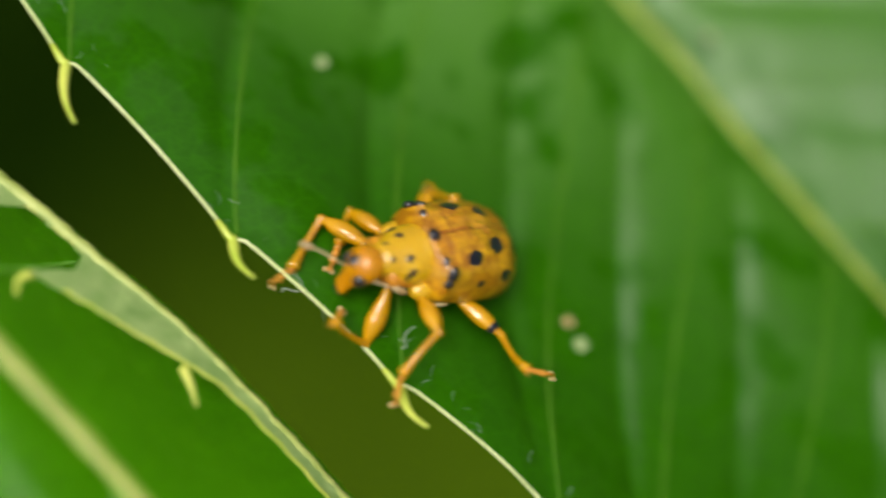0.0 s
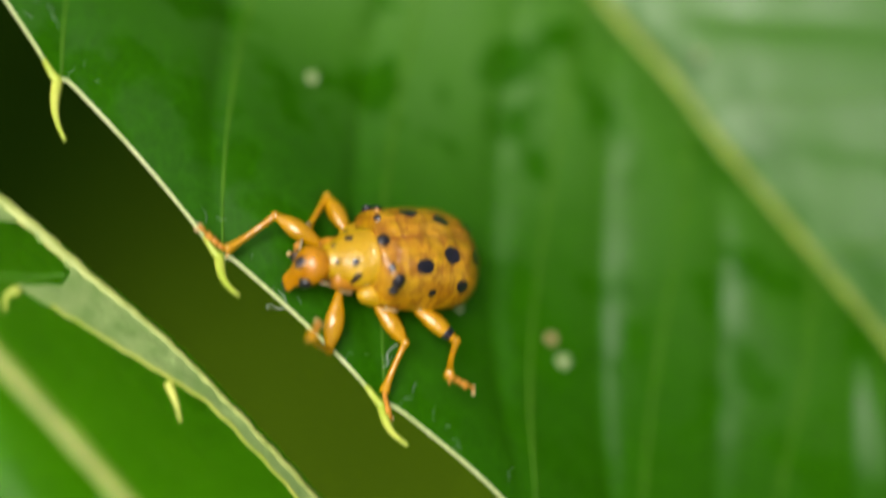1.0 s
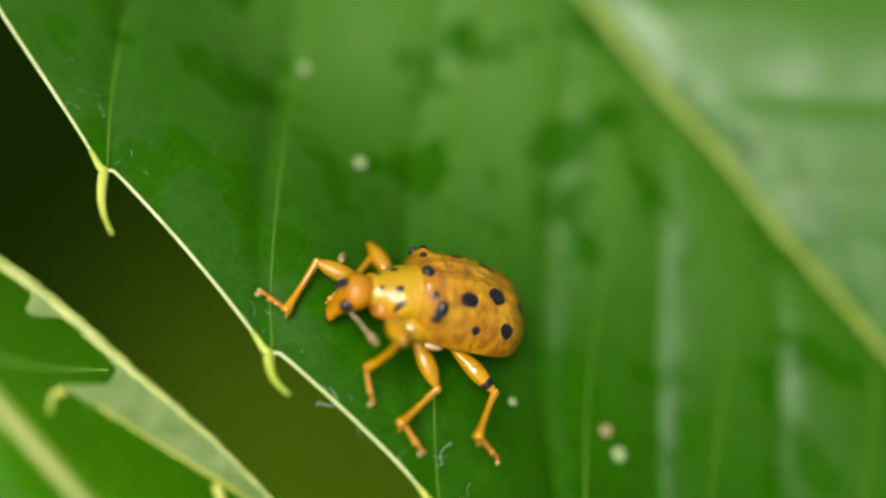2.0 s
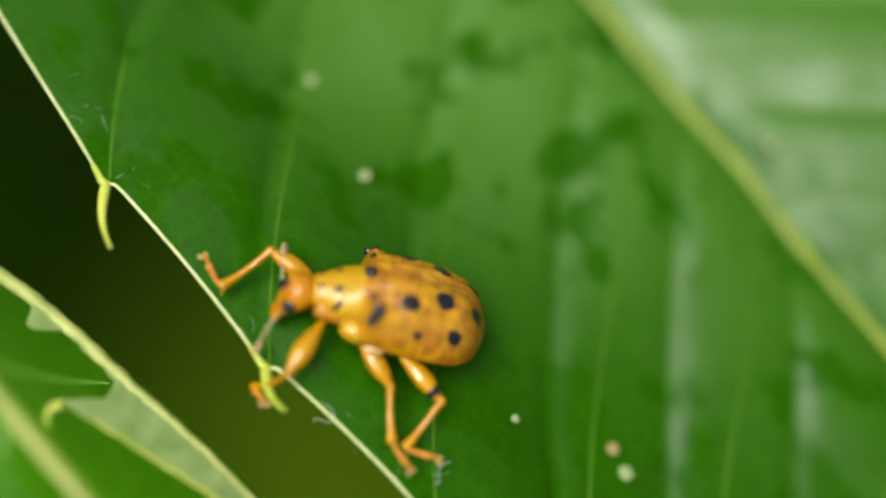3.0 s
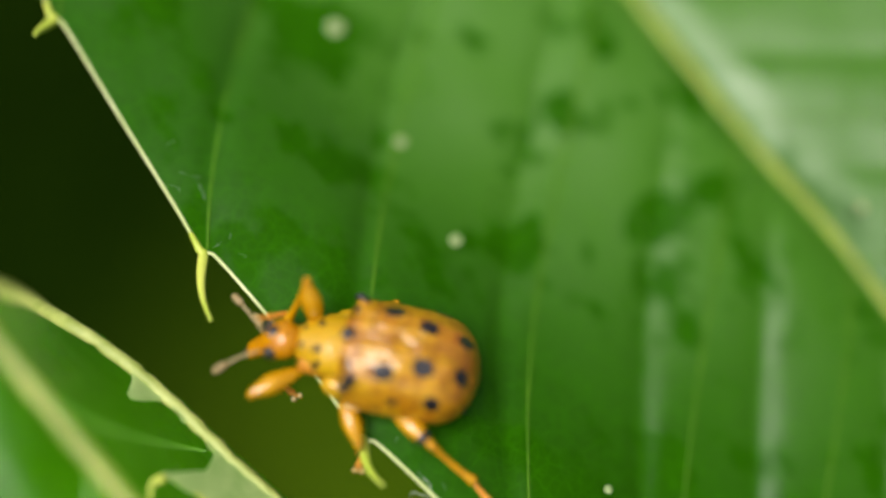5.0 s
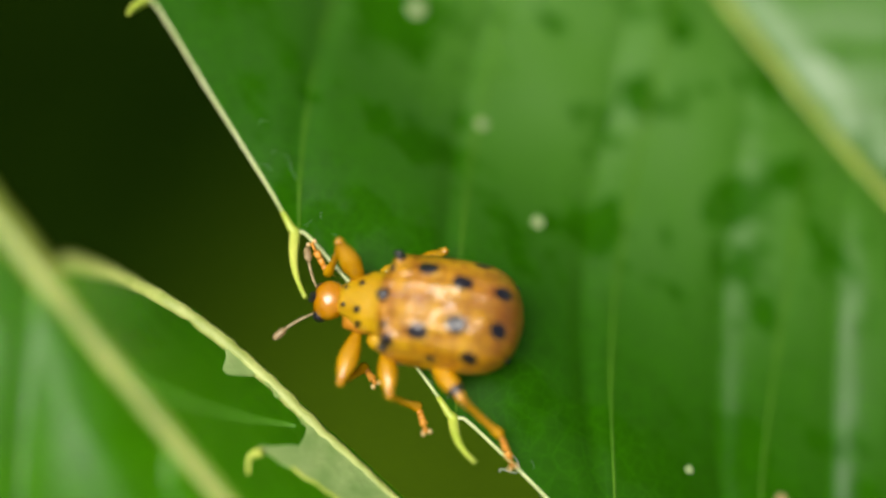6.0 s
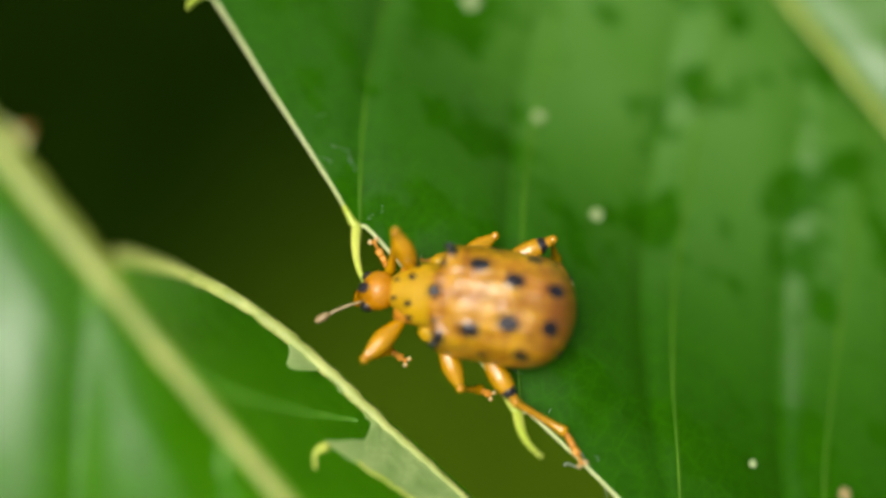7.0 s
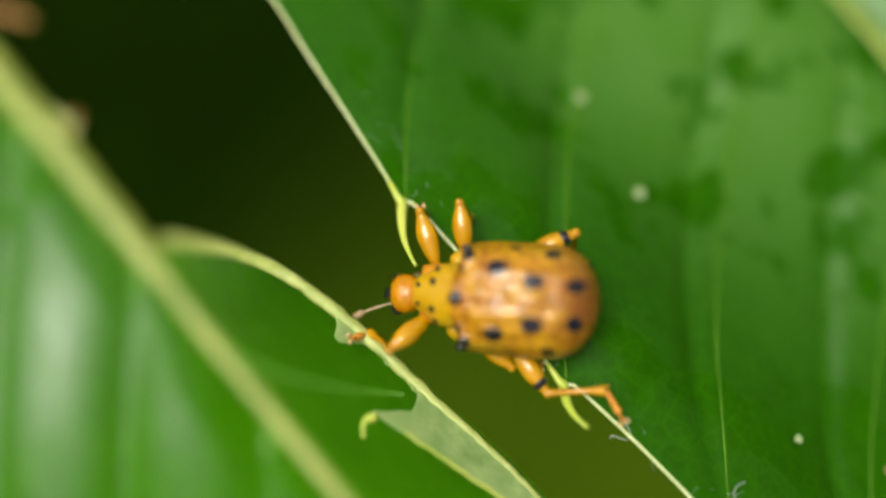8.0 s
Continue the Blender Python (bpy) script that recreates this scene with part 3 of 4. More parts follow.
    thicken(scrap, 0.12)
    tip = Vector(on_blade(-6.5, 0.45, 0.1))
    part("withered_tip", tube([tip + Vector((0.1 - 0.1 * s, 0.5 + 0.55 * s, 0.2 + 0.2 * s)) for s in steps(0, 1, 0.1)], [0.27 - 0.16 * i / 10 for i in range(11)], 8), WITHERED, leaf, "brown withered tip of the scrap")
    # bristle further up, brown at its end
    start = Vector(on_blade(-14.3, 0.7, 0.1)) + Vector((0.4, 0.45, 0.0))
    part("bristle_tooth", tube([start + Vector((2.4 * s, 1.7 * s - 0.5 * s * s, 0.6 * s)) for s in steps(0, 1, 0.1)], [0.3 - 0.12 * i / 10 for i in range(11)], 8), WITHERED, leaf, "withered brown bristle tooth")
    return leaf


eaten_leaf()


# ---- specks and silk on the large leaf ----
def speck(x, y, size, mat, label):
    leaf = pose(11.6 * MM, 5.2 * MM, 0, 0, 0, -52.3).inverted()
    p = leaf @ Vector((x * MM, y * MM, 0)) / MM
    z = leaf_height(p.x, -p.y)
    rng = random.Random(int(x * 100))
    bm = bmesh.new()
    bmesh.ops.create_icosphere(bm, subdivisions=3, radius=1)
    for v in bm.verts:
        k = 1 + 0.25 * noise.noise(v.co * 1.5 + Vector((x, y, 0)))
        v.co = Vector((v.co.x * size * k, v.co.y * size * k * rng.uniform(0.95, 1.0), v.co.z * size * 0.45 * k))
    ob = new("speck", mesh("speck", bm, mat))
    ob.matrix_world = pose((x - z * (x + 10.0) / 33.0) * MM, (y - z * (y + 16.0) / 33.0) * MM, (z + size * 0.2) * MM)
    return tagged(ob, label, "speck", group="specks on the large leaf")


WHITE_SPECK = "small whitish grain or painted gloss spot on the green leaf"
# the last and largest one stands in for a spot of gloss
for x, y, size in ((-3.62, 4.36, 0.24), (-1.56, 0.75, 0.24), (3.66, -7.62, 0.15), (7.4, -9.25, 0.27), (14.9, 4.1, 0.24), (-6.2, 8.8, 0.36)):
    speck(x, y, size, SPECK, WHITE_SPECK)
speck(7.0, -8.45, 0.24, SPECK_TAN, "small tan grain stuck to the green leaf")


def silk_thread(points, label):
    bm = tube(points, [0.015] * len(points), 5)
    ob = new("silk_thread", mesh("silk_thread", bm, SILK))
    return tagged(ob, label, "silk thread")


silk_thread([(0.95 + 0.30 * s + 0.10 * math.sin(8 * s), -10.0 + 0.75 * s + 0.08 * math.cos(8 * s), 0.05 + 0.35 * s) for s in steps(0, 1, 0.04)], "curly whitish silk thread on the leaf edge")
silk_thread([(-2.6 + 0.3 * math.sin(5 * s), -7.7 - 0.5 * s + 0.15 * math.cos(7 * s), 0.1 - 0.3 * s) for s in steps(0, 1, 0.04)], "curly whitish silk thread below the leaf edge")


# ---- the beetle ----
def elytra_width(s):
    return 1.82 * (0.52 + 0.40 * eased((s - 0.08) / 0.5) + 0.08 * eased(s / 1.6)) * math.sqrt(max(0.0004, 1 - max(0, (s - 2.6) / 2.1) ** 3.2))


def elytra_top(s):
    return 1.72 * (0.80 + 0.20 * math.sin(min(1, max(0, s) / 1.8) * math.pi / 2)) * math.sqrt(max(0.0004, 1 - max(0, (s - 1.8) / 2.92) ** 2.6))


def elytra_point(s, y, lift=0.0):
    """Point of the back s behind its front edge and y from the seam."""
    w, h = elytra_width(s), elytra_top(s)
    q = min(1.0, abs(y) / w)
    bump_up = 0.32 * math.exp(-((s - 0.5) ** 2 + (abs(y) - 1.42) ** 2) / 0.10)
    bump_up += (0.019 * math.cos(2 * math.pi * abs(y) / 0.46) + 0.085 * noise.noise(Vector((s * 1.3, y * 1.5, 2.2))) + 0.045 * noise.noise(Vector((s * 2.6, y * 4.5, 5.1)))) * (1 - q ** 4)
    seam = -0.06 * math.exp(-(y / 0.07) ** 2)
    return Vector((-s, y, h * max(0.0, 1 - q ** 2.4) ** 0.5 + bump_up + seam + lift))


def elytron(side, thing):
    rows = []
    for s in [0.18, 0.22, 0.28] + steps(0.36, 4.69, 0.06):
        w = elytra_width(s)
        row = [elytra_point(s, side * w * math.sin(math.pi / 2 * k)) for k in steps(0, 1, 0.02)]
        tuck = row[-1].copy()
        row += [Vector((tuck.x, side * (w - 0.05), -0.08)), Vector((tuck.x, side * (w - 0.2), -0.16))]
        if s == 0.18:
            rows.append([Vector((-0.30, 0.85 * p.y, 0.4 * p.z - 0.1)) for p in row])
        rows.append(row)
    bm = grid(rows)
    return part("elytron", bm, ELYTRA, thing, "amber wing case with black spots")


def surface_spot(at, radius_x, radius_y, parent, surface, seed):
    """A black enamel spot that follows the shell."""
    s0, y0 = at
    radius_x /= (surface(s0 + 0.05, y0) - surface(s0 - 0.05, y0)).length / 0.1
    radius_y /= (surface(s0, y0 + 0.04) - surface(s0, y0 - 0.04)).length / 0.08
    bm = bmesh.new()
    rings = []
    for r in (0.0, 0.4, 0.75, 1.0):
        ring = []
        for k in range(16):
            a = 2 * math.pi * k / 16
            wob = 1 + 0.10 * noise.noise(Vector((math.cos(a) * 1.4, math.sin(a) * 1.4, seed)))
            ring.append(surface(s0 + r * wob * radius_x * math.cos(a), y0 + r * wob * radius_y * math.sin(a), 0.032 - 0.020 * r ** 6))
        rings.append(ring + ring[:1])
    bm = grid(rings[1:])
    bmesh.ops.remove_doubles(bm, verts=bm.verts, dist=1e-6)
    bm.verts.ensure_lookup_table()
    bm.faces.new([v for v in list(bm.verts)[:16]])
    return part("spot", bm, BLACK, parent, "black spot")


def pronotum_point(s, y, lift=0.0):
    """s runs forward from the front of the wing cases."""
    w = pronotum_width(s)
    z0, h = 0.30 - 0.14 * s, (0.86 - 0.34 * s)
    q = min(1.0, abs(y) / w)
    return Vector((s, y, z0 + h * math.sqrt(max(0.0, 1 - q * q)) + lift))


def pronotum_width(s):
    return 1.03 - 0.53 * eased(s / 1.35) + 0.04 * math.sin(math.pi * min(1, s / 0.7))


def pronotum(thing):
    rows = []
    for s in steps(-0.45, 1.28, 0.1):
        w = pronotum_width(max(0, s))
        z0, h = 0.30 - 0.14 * s, 0.86 - 0.34 * s
        pinch = 1 - 0.03 * math.exp(-((s - 0.1) / 0.06) ** 2) - 0.25 * max(0, s - 1.12) / 0.16
        rows.append([Vector((s, pinch * w * math.sin(a), z0 + pinch * h * math.cos(a) * (1.0 if math.cos(a) > 0 else 0.85))) for a in (2 * math.pi * k / 32 for k in range(32))])
    ob = part("pronotum", grid(rows, closed=True), PRONOTUM, thing, "yellow-amber neck shield with small black spots")
    n = 0
    for side in (1, -1):
        for s, y, r in ((0.52, 0.44, 0.14), (1.02, 0.30, 0.10), (0.45, 0.84, 0.19)):
            n += 1
            surface_spot((s, side * y), r, r * 0.9, ob, pronotum_point, 40 + n)
    return ob


def beetle_head(thing):
    """The head turns on the neck; its own +X points forward and its snout bends down."""
    rows = []
    for s, cz, ry, rz in ((-0.12, 0.0, 0.26, 0.26), (0.0, 0.02, 0.36, 0.36), (0.15, 0.05, 0.49, 0.45), (0.35, 0.06, 0.56, 0.50), (0.55, 0.03, 0.55, 0.48), (0.75, -0.05, 0.47, 0.42), (0.92, -0.16, 0.35, 0.33), (1.08, -0.28, 0.27, 0.25), (1.22, -0.38, 0.27, 0.22), (1.34, -0.46, 0.25, 0.18), (1.40, -0.50, 0.12, 0.09)):
        rows.append([Vector((s, ry * math.cos(a), cz + rz * math.sin(a))) for a in (2 * math.pi * k / 24 for k in range(24))])
    rows = [[1.16 * p for p in row] for row in rows]
    head = part("head", grid(rows, closed=True), HEAD, thing, "shiny orange head with short snout")
    for side in (1, -1):
        part("eye", ball(0.84, side * 0.47, 0.04, 0.25, 0.21, 0.24), BLACK, head, "bulging black eye")
        part("mandible", tube([(1.5, side * 0.16, -0.56), (1.64, side * 0.14, -0.64), (1.72, side * 0.03, -0.68)], [0.06, 0.05, 0.02], 6), BLACK, head, "dark jaw")
    spot = [[1.16 * Vector((0.66 + r * 0.19 * math.cos(a), r * 0.16 * math.sin(a), 0.03 + 0.49 * math.sqrt(1 - (r * 0.16 * math.sin(a) / 0.53) ** 2) - 0.17 * (r * 0.19 * math.cos(a) + 0.05) + 0.012 - 0.012 * r ** 6)) for a in (2 * math.pi * k / 14 for k in range(14))] for r in (0.4, 0.8, 1.0)]
    bm = grid(spot)
    bm.faces.new(list(bm.verts)[:14])
    part("spot", bm, BLACK, head, "black forehead spot")
    return head


def antenna(thing):
    pts, rad = [], []
    for i, s in enumerate(steps(0, 1, 0.02)):
        pts.append((1.75 * s, 0.0, 0.16 * math.sin(math.pi * s)))
        bead = 0.012 * abs(math.sin(14 * math.pi * s)) if s > 0.3 else 0.0
        club = 0.085 * eased((s - 0.70) / 0.1) * (1 - 0.7 * eased((s - 0.93) / 0.07))
        rad.append(0.034 + bead + club)
    return part("antenna", tube(pts, rad, 7), ANTENNA, thing, "beaded brown antenna with thick club")


def belly(thing):
    rows = []
    for s in steps(-1.0, 4.5, 0.25):
        w = 0.88 * elytra_width(max(s, 0.2)) if s > 0 else 1.0 - 0.1 * s * s
        d = 0.62 * math.sqrt(max(0.03, 1 - ((s - 1.6) / 3.4) ** 2))
        rows.append([Vector((-s, w * math.cos(a), -0.02 + (d if math.sin(a) < 0 else 0.4) * math.sin(a))) for a in (2 * math.pi * k / 24 for k in range(24))])
    part("belly", grid(rows, closed=True), BELLY, thing, "brown-orange underside")
    # side plates of the breast, amber and glossy
    for side in (1, -1):
        part("breast_plate", ball(-0.55, side * 1.12, -0.12, 0.75, 0.42, 0.42), PRONOTUM, thing, "glossy amber side plate")
        # these two are coloured pale in place of the shell's white highlights
        part("shoulder_plate", ball(-0.14, side * 1.12, -0.04, 0.18, 0.16, 0.26), HIGHLIGHT, thing, "plate under the shoulder with its highlight painted pale")
        part("flank_plate", ball(-1.0, side * 1.66, -0.2, 0.36, 0.11, 0.13), HIGHLIGHT, thing, "plate along the flank with its highlight painted pale")


LEG_LENGTHS = {"F": (2.25, 1.95, 1.15), "M": (2.1, 1.75, 1.05), "H": (2.45, 1.85, 1.15)}
HIPS = {"F": (0.5, 0.5, -0.35), "M": (-0.35, 0.9, -0.35), "H": (-1.6, 1.05, -0.35)}


def femur(kind, thing):
    n = LEG_LENGTHS[kind][0]
    line, rad = [], []
    for s in steps(0, 1, 0.05):
        line.append((n * s, 0, 0.05 * math.sin(math.pi * s)))
        rad.append(0.12 + 0.21 * math.sin(math.pi * min(1, max(0, (s - 0.06) / 0.94)) ** 1.35) ** 1.3 * (1.0 if kind != "F" else 1.08))
    rad[0] = 0.10
    ob = part("femur", tube(line, rad, 14, 0.85), LIMB, thing, "swollen amber thigh")
    if kind == "H":
        band = [(n * s, 0, 0.05 * math.sin(math.pi * s)) for s in steps(0.80, 0.90, 0.025)]
        part("band", tube(band, [0.015 + 0.12 + 0.21 * math.sin(math.pi * min(1, (p[0] / n - 0.06) / 0.94) ** 1.35) ** 1.3 for p in band], 14, 0.87), BLACK, ob, "black band near the knee")
    return ob


def tibia(kind, thing):
    n = LEG_LENGTHS[kind][1]
    line = [(n * s, 0, -0.10 * math.sin(math.pi * s)) for s in steps(0, 1, 0.06)]
    rad = [0.135 - 0.025 * math.sin(math.pi * min(1, s * 1.2)) + 0.05 * eased((s - 0.75) / 0.25) for s in steps(0, 1, 0.06)]
    ob = part("tibia", joined(tube(line, rad, 10), ball(0, 0, 0, 0.165, 0.155, 0.155)), LIMB, thing, "slender amber shin")
    part("spur", tube([(n - 0.05, 0.06, -0.08), (n + 0.08, 0.12, -0.16), (n + 0.13, 0.14, -0.24)], [0.05, 0.03, 0.008], 6), TARSUS, ob, "small dark spur")
    return ob


def tarsus(kind, thing):
    n = LEG_LENGTHS[kind][2]
    pieces = []
    for i in range(3):
        a, b = n * (0.02 + 0.22 * i), n * (0.24 + 0.22 * i)
        pieces.append(tube([(a, 0, 0), (0.5 * (a + b), 0, 0.01), (b, 0, -0.01), (b + 0.03, 0, -0.02)], [0.075, 0.09 + 0.015 * i, 0.11 + 0.03 * (i == 2), 0.065], 9, 0.7))
    pieces.append(tube([(0.64 * n, 0, 0.02), (0.8 * n, 0, 0.05), (0.95 * n, 0, 0.02)], [0.045, 0.05, 0.07], 7))
    ob = part("tarsus", joined(*pieces), TARSUS, thing, "brown-orange padded foot")
    for side in (1, -1):
        part("claw", tube([(0.93 * n, side * 0.02, 0.02), (1.02 * n, side * 0.10, -0.02), (1.06 * n, side * 0.13, -0.12)], [0.045, 0.035, 0.008], 6), BELLY, ob, "dark claw")
        # pad whitened to carry the bright highlight of the foot
        part("pad", ball(0.98 * n, side * 0.11, -0.03, 0.085, 0.08, 0.07, 10, 8), HIGHLIGHT, ob, "rounded sole pad with its highlight painted pale")
    return ob


def build_beetle():
    thing = tagged(new("leaf_rolling_weevil"), "amber weevil with black spots walking along the leaf edge", "beetle")
    n = 0
    for side in (1, -1):
        wing = elytron(side, thing)
        for s, y, rx, ry in ((1.57, 1.02, 0.27, 0.24), (2.71, 0.66, 0.27, 0.22), (3.97, 0.58, 0.24, 0.21), (3.2, 1.5, 0.22, 0.20), (0.62, 1.36, 0.18, 0.19), (2.02, 1.64, 0.13, 0.12), (4.35, 1.2, 0.2, 0.2), (0.45, 0.92, 0.10, 0.12)):
            n += 1
            surface_spot((s, side * y), 1.25 * rx, 1.25 * ry, wing, elytra_point, n)
        part("spot", ball(-0.50, side * 1.54, 0.86, 0.19, 0.13, 0.17), BLACK, wing, "black shoulder knob")
    part("scutellum", ball(-0.34, 0, 1.42, 0.25, 0.23, 0.15), BLACK, thing, "black shield between the wing cases")
    pronotum(thing)
    belly(thing)
    head = beetle_head(thing)
    feelers = [antenna(head), antenna(head)]
    limbs = {}
    for side in "LR":
        for kind in "FMH":
            limbs[side + kind] = (femur(kind, thing), tibia(kind, thing), tarsus(kind, thing))
    return thing, head, feelers, limbs


WEEVIL, WEEVIL_HEAD, FEELERS, LEGS = build_beetle()


# ---- what moves ----
def spun(p, turn, lift):
    """Pose of a limb piece at p (millimetres), pointing turn degrees round and lift degrees up."""
    return Matrix.Translation(Vector(p) * MM) @ Euler((0, -radians(lift), radians(turn))).to_matrix().to_4x4()


def step(p, turn, lift, length):
    c = math.cos(radians(lift))
    return Vector(p) + length * Vector((c * math.cos(radians(turn)), c * math.sin(radians(turn)), math.sin(radians(lift))))


def stride(leg, rows):
    """Rows of t and of the turn and lift of thigh, shin and foot."""
    kind = leg[1]
    side = 1 if leg[0] == "L" else -1
    hip = Vector((HIPS[kind][0], side * HIPS[kind][1], HIPS[kind][2]))
    thigh, shin, foot = LEGS[leg]
    a, b, _ = LEG_LENGTHS[kind]
    walk(thigh, [(r[0], spun(hip, r[1], r[2])) for r in rows])
    walk(shin, [(r[0], spun(step(hip, r[1], r[2], a), r[3], r[4])) for r in rows])
    walk(foot, [(r[0], spun(step(step(hip, r[1], r[2], a), r[3], r[4], b), r[5], r[6])) for r in rows])


def motions():
    walk(WEEVIL, [
        (0.0, pose(0.00077, -0.00726, 0.00121, 6.85, -22.35, 198.55)),
        (0.5, pose(0.00007, -0.00720, 0.00135, 7.14, -18.26, 196.51)),
        (1.0, pose(-0.00033, -0.00684, 0.00139, 8.62, -15.61, 191.29)),
        (1.5, pose(-0.00046, -0.00571, 0.00134, 14.95, -16.43, 185.51)),
        (1.7, pose(-0.00045, -0.00520, 0.00119, 23.64, -17.32, 181.83)),
        (2.8, pose(-0.00176, -0.00454, 0.00142, 25.32, -10.36, 175.45)),
        (3.0, pose(-0.00226, -0.00451, 0.00141, 23.84, -8.60, 174.24)),
        (3.5, pose(-0.00299, -0.00396, 0.00138, 26.78, -4.71, 171.63)),
        (4.0, pose(-0.00314, -0.00370, 0.00140, 22.64, -3.27, 165.78)),
        (4.5, pose(-0.00384, -0.00371, 0.00135, 15.36, -3.91, 164.24)),
        (4.7, pose(-0.00468, -0.00402, 0.00128, 6.37, -2.42, 168.03)),
        (5.8, pose(-0.00714, -0.00332, 0.00104, 0.53, 15.42, 173.31)),
        (6.0, pose(-0.00729, -0.00324, 0.00092, -5.69, 15.52, 171.69)),
        (6.5, pose(-0.00741, -0.00346, 0.00082, -13.86, 18.14, 170.47)),
        (7.0, pose(-0.00773, -0.00318, 0.00096, -13.69, 15.34, 170.92)),
        (7.5, pose(-0.00796, -0.00370, 0.00103, -18.68, 14.67, 174.16)),
        (8.0, pose(-0.00837, -0.00404, 0.00069, -25.36, 19.15, 174.53)),
    ])
    walk(WEEVIL_HEAD, [
        (0.0, pose(0.00115, 0.00000, 0.00020, 11.0, 44.2, -1.5)),
        (0.5, pose(0.00115, 0.00000, 0.00020, 8.0, 44.2, 3.1)),
        (1.0, pose(0.00115, 0.00000, 0.00020, 2.3, 39.6, 3.9)),
        (1.5, pose(0.00115, 0.00000, 0.00020, -1.2, 44.0, 2.5)),
        (1.7, pose(0.00115, 0.00000, 0.00020, 4.0, 43.2, -2.2)),
        (2.8, pose(0.00115, 0.00000, 0.00020, 4.8, 34.0, 8.6)),
        (3.0, pose(0.00115, 0.00000, 0.00020, 6.0, 36.7, 11.0)),
        (3.5, pose(0.00115, 0.00000, 0.00020, 6.2, 38.5, 9.1)),
        (4.0, pose(0.00115, 0.00000, 0.00020, 14.0, 37.8, 16.4)),
        (4.5, pose(0.00115, 0.00000, 0.00020, 13.3, 28.4, 14.0)),
        (4.7, pose(0.00115, 0.00000, 0.00020, 13.2, -0.2, 14.1)),
        (5.8, pose(0.00115, 0.00000, 0.00020, -6.8, 33.4, -1.1)),
        (6.0, pose(0.00115, 0.00000, 0.00020, 5.1, 32.0, 8.7)),
        (6.5, pose(0.00115, 0.00000, 0.00020, -0.4, 21.1, 10.1)),
        (7.0, pose(0.00115, 0.00000, 0.00020, 8.7, 17.0, 11.8)),
        (7.5, pose(0.00115, 0.00000, 0.00020, 13.3, 32.2, 7.4)),
        (8.0, pose(0.00115, 0.00000, 0.00020, 10.1, 37.5, 9.8)),
    ])
    walk(FEELERS[0], [
        (0.0, spun((1.0, 0.22, -0.12), 150, -28)),
        (1.5, spun((1.0, 0.22, -0.12), 150, -28)),
        (1.7, spun((1.0, 0.22, -0.12), 142, -28)),
        (2.25, spun((1.0, 0.22, -0.12), 88, -26)),
        (2.8, spun((1.0, 0.22, -0.12), 36, -22)),
        (3.0, spun((1.0, 0.22, -0.12), 37, -20)),
        (3.5, spun((1.0, 0.22, -0.12), 33, -15)),
        (4.0, spun((1.0, 0.22, -0.12), 32, -15)),
        (4.5, spun((1.0, 0.22, -0.12), 31, -10)),
        (4.7, spun((1.0, 0.22, -0.12), 15, -17)),
        (5.8, spun((1.0, 0.22, -0.12), 45, 29)),
        (6.0, spun((1.0, 0.22, -0.12), 41, 26)),
        (6.5, spun((1.0, 0.22, -0.12), 35, 28)),
        (7.0, spun((1.0, 0.22, -0.12), 27, 21)),
        (7.5, spun((1.0, 0.22, -0.12), 31, 36)),
        (8.0, spun((1.0, 0.22, -0.12), 19, 26)),
    ])
    walk(FEELERS[1], [
        (0.0, spun((1.0, -0.22, -0.12), -46, 28)),
        (0.5, spun((1.0, -0.22, -0.12), -70, -28)),
        (1.0, spun((1.0, -0.22, -0.12), -119, -12)),
        (1.5, spun((1.0, -0.22, -0.12), -115, -2)),
        (1.7, spun((1.0, -0.22, -0.12), -117, 16)),
        (2.8, spun((1.0, -0.22, -0.12), -36, -43)),
        (3.0, spun((1.0, -0.22, -0.12), -110, 28)),
        (3.5, spun((1.0, -0.22, -0.12), -41, 52)),
        (4.0, spun((1.0, -0.22, -0.12), -77, 49)),
        (4.5, spun((1.0, -0.22, -0.12), -49, 49)),
        (4.7, spun((1.0, -0.22, -0.12), -55, 31)),
        (5.8, spun((1.0, -0.22, -0.12), -48, 2)),
        (6.0, spun((1.0, -0.22, -0.12), -88, 32)),
        (6.5, spun((1.0, -0.22, -0.12), -74, -18)),
        (7.0, spun((1.0, -0.22, -0.12), -40, -62)),
        (7.5, spun((1.0, -0.22, -0.12), -40, -62)),
        (8.0, spun((1.0, -0.22, -0.12), -40, -62)),
    ])
    stride("LF", [
        (0.0, 65, -49, -18, 28, -149, -22),
        (0.5, 75, -33, -2, 36, -147, -25),
        (1.0, 77, -30, 5, 47, -135, -27),
        (1.5, 94, 10, 38, -43, 99, -60),
        (1.7, 96, 32, -46, -81, 122, -52),
        (2.8, 45, -24, -20, -68, 108, 17),
        (3.0, 63, -26, -49, -63, 105, 26),
        (3.5, 79, -44, -69, -69, 149, 23),
        (4.0, 85, -40, -16, -63, 73, -7),
        (4.5, 46, -26, -121, -36, 125, 47),
        (4.7, 33, -14, -125, -45, 135, 46),
        (5.8, 79, 12, -116, -55, 128, 38),
        (6.0, 85, 14, -113, -59, 132, 41),
        (6.5, 82, 28, 13, -17, 81, 24),
        (7.0, 58, 18, -132, -69, 156, 46),
        (7.5, 42, 9, 9, -16, 35, 14),
        (8.0, 46, 37, -16, -55, 17, 70),
    ])
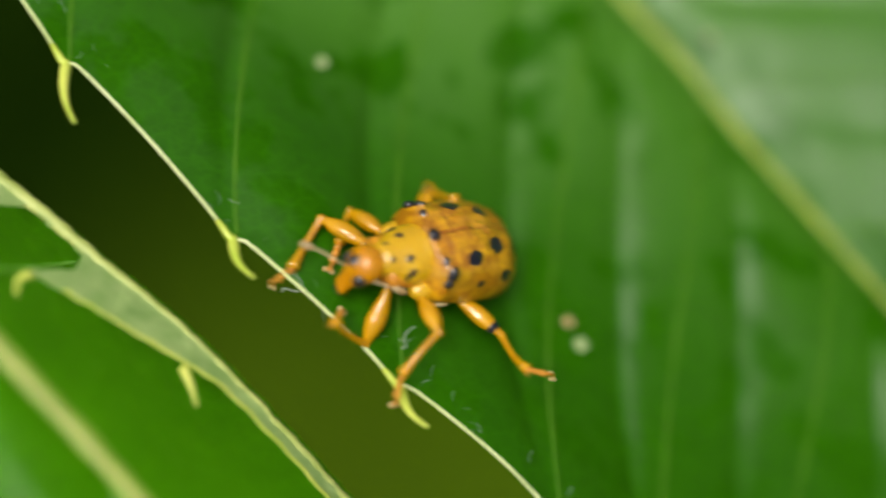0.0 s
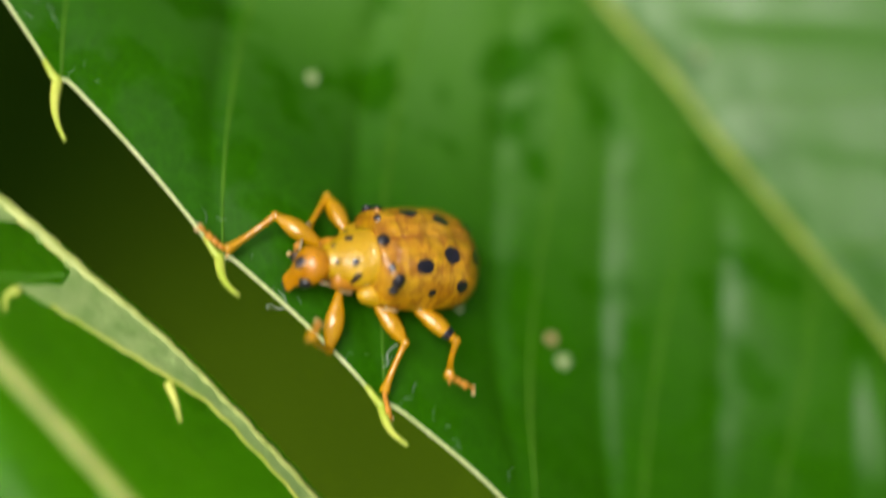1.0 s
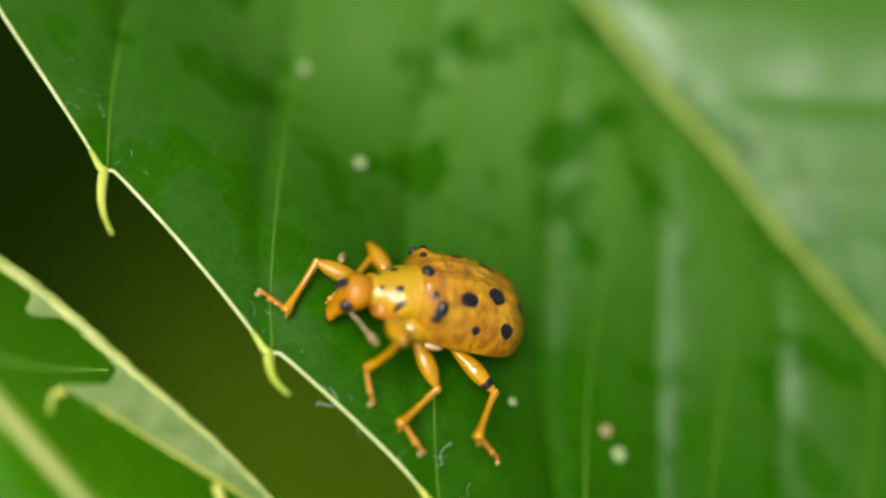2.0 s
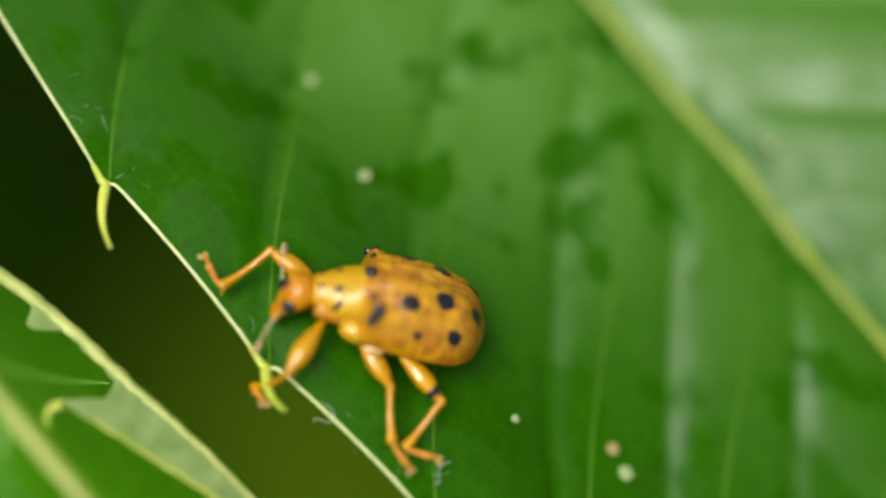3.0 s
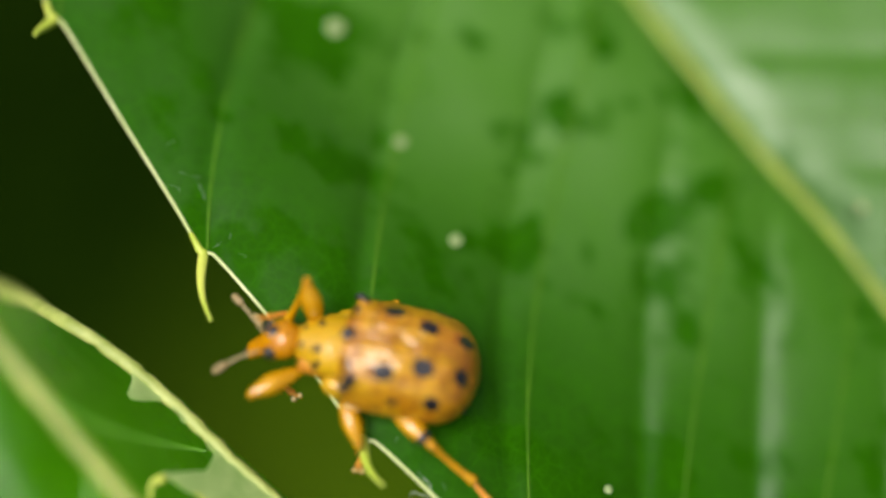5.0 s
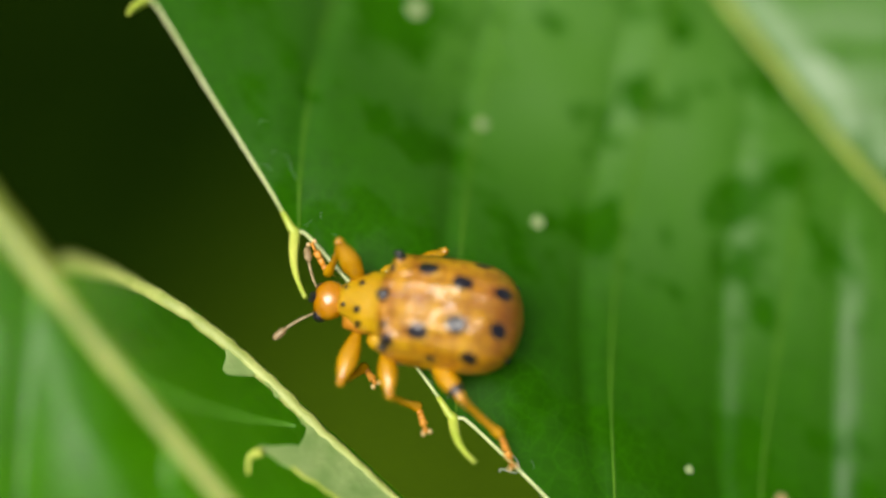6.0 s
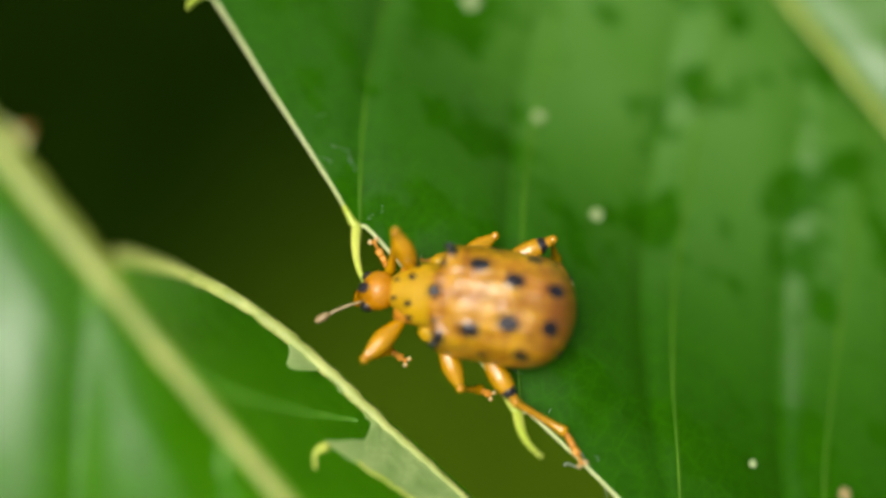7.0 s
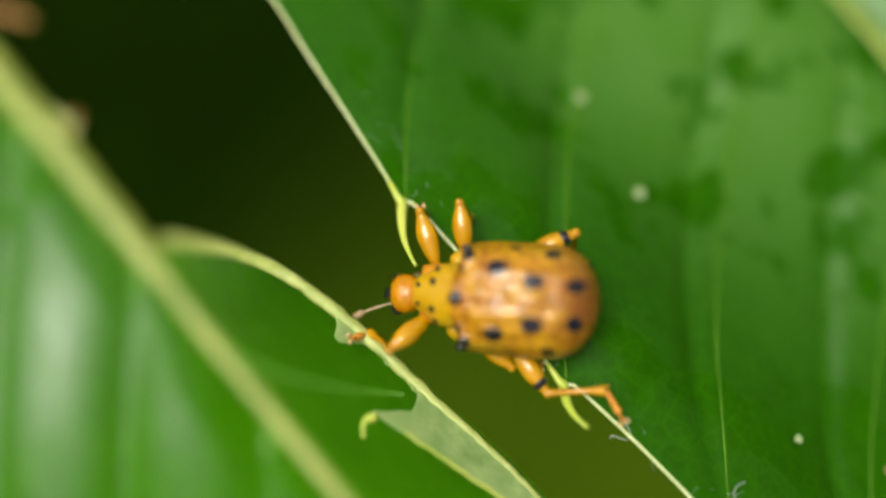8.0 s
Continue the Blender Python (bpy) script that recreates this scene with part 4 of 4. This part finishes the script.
    stride("LM", [
        (0.0, 73, 16, 35, -51, 83, -50),
        (0.5, 89, 10, 69, -74, 38, -67),
        (1.0, 118, -4, 61, -34, 116, -37),
        (1.5, 112, -23, 27, 0, 119, -10),
        (1.7, 117, -23, 29, -26, 124, -11),
        (2.8, 131, -19, 97, -37, 125, -19),
        (3.0, 136, -17, 105, -34, 133, -13),
        (3.5, 74, 41, 118, -64, 136, -22),
        (4.0, 95, -37, -40, -75, 84, 32),
        (4.5, 111, -14, -85, -79, 83, 40),
        (4.7, 120, -14, -79, -79, 83, 44),
        (5.8, 110, 25, 150, -51, 116, 49),
        (6.0, 106, 15, -176, -64, 118, 25),
        (6.5, 131, -5, -112, -79, 156, 65),
        (7.0, 121, -4, -166, -72, 160, 63),
        (7.5, 133, 1, -158, -69, 167, 66),
        (8.0, 141, 0, -173, -75, 175, 63),
    ])
    stride("LH", [
        (0.0, 116, 9, 71, 24, 160, -3),
        (0.5, 135, 3, 45, 14, 140, -11),
        (1.0, 126, 7, 51, 15, 156, -14),
        (1.5, 127, -1, 90, -11, 163, -29),
        (1.7, 129, -4, 80, -12, 167, -32),
        (2.8, 140, -8, 36, -43, 147, 1),
        (3.0, 139, -10, 54, -44, 161, 13),
        (3.5, 145, -11, 140, -71, 141, -11),
        (4.0, 151, -6, 128, -48, 155, 1),
        (4.5, 148, -5, 158, -31, 146, -2),
        (4.7, 148, -0, 161, -23, 145, 2),
        (5.8, 130, 15, 152, -41, 119, -51),
        (6.0, 134, 19, 152, -41, 121, -21),
        (6.5, 126, 33, 165, -27, 131, -0),
        (7.0, 132, -3, 159, -16, 127, 1),
        (7.5, 131, 2, 164, -10, 122, 7),
        (8.0, 130, 3, -173, -2, 124, 8),
    ])
    stride("RF", [
        (0.0, -62, -18, 45, -28, -26, -82),
        (0.5, -43, -6, -5, -31, -70, -9),
        (1.0, -43, -2, 24, -36, -46, 6),
        (1.5, -36, -1, 56, -44, -21, -12),
        (1.7, -22, -4, 70, -44, -26, -7),
        (2.8, -51, 6, 17, -30, -33, 23),
        (3.0, -23, 10, 36, -38, -45, 26),
        (3.5, -30, 22, 69, -55, -17, 12),
        (4.0, -28, 22, 80, -61, 13, 7),
        (4.5, -11, 48, 75, -88, 86, 4),
        (4.7, -42, 55, 74, -75, 75, 23),
        (5.8, -52, 64, 14, -60, -52, 27),
        (6.0, -48, 56, 44, -67, -52, 22),
        (6.5, -57, 50, 48, -66, -53, 16),
        (7.0, -59, 54, 77, -58, -53, 15),
        (7.5, -65, 7, 55, -65, -61, 56),
        (8.0, -70, 5, 75, -82, -77, 67),
    ])
    stride("RM", [
        (0.0, -81, -26, 47, 5, 55, -27),
        (1.0, -85, -8, 49, 1, 55, -44),
        (1.5, -46, 7, 55, -23, 59, -53),
        (2.8, -132, -15, 40, -4, 0, -8),
        (3.0, -132, -15, 40, -4, 0, -8),
        (3.5, -132, -15, 40, -4, 0, -8),
        (4.0, -132, -15, 40, -4, 0, -8),
        (4.5, -132, -15, 40, -4, 0, -8),
        (4.7, -132, -15, 40, -4, 0, -8),
        (5.8, -132, -15, 40, -4, 0, -8),
        (6.0, -132, -15, 40, -4, 0, -8),
        (6.5, -132, -15, 40, -4, 0, -8),
        (7.0, -132, -15, 40, -4, 0, -8),
        (7.5, -89, 6, -79, -60, -75, -52),
        (8.0, -82, 11, 94, -73, -95, -75),
    ])
    stride("RH", [
        (0.0, -129, 3, 72, 40, 106, -30),
        (0.5, -170, -5, 20, -4, 120, -8),
        (1.0, -170, -5, 20, -4, 120, -8),
        (1.5, -170, -5, 20, -4, 120, -8),
        (1.7, -170, -5, 20, -4, 120, -8),
        (2.8, -170, -5, 20, -4, 120, -8),
        (3.0, -170, -5, 20, -4, 120, -8),
        (3.5, -170, -5, 20, -4, 120, -8),
        (4.0, -170, -5, 20, -4, 120, -8),
        (4.5, -170, -5, 20, -4, 120, -8),
        (4.7, -170, -5, 20, -4, 120, -8),
        (5.8, -170, -5, 20, -24, 120, -8),
        (6.0, -170, -5, 20, -20, 120, -8),
        (6.5, -170, -5, 20, -28, 120, -8),
        (7.0, -146, 6, 122, -79, 125, -40),
        (7.5, -155, -5, 98, -68, 115, -40),
        (8.0, -152, -3, 72, -66, 100, -45),
    ])


motions()
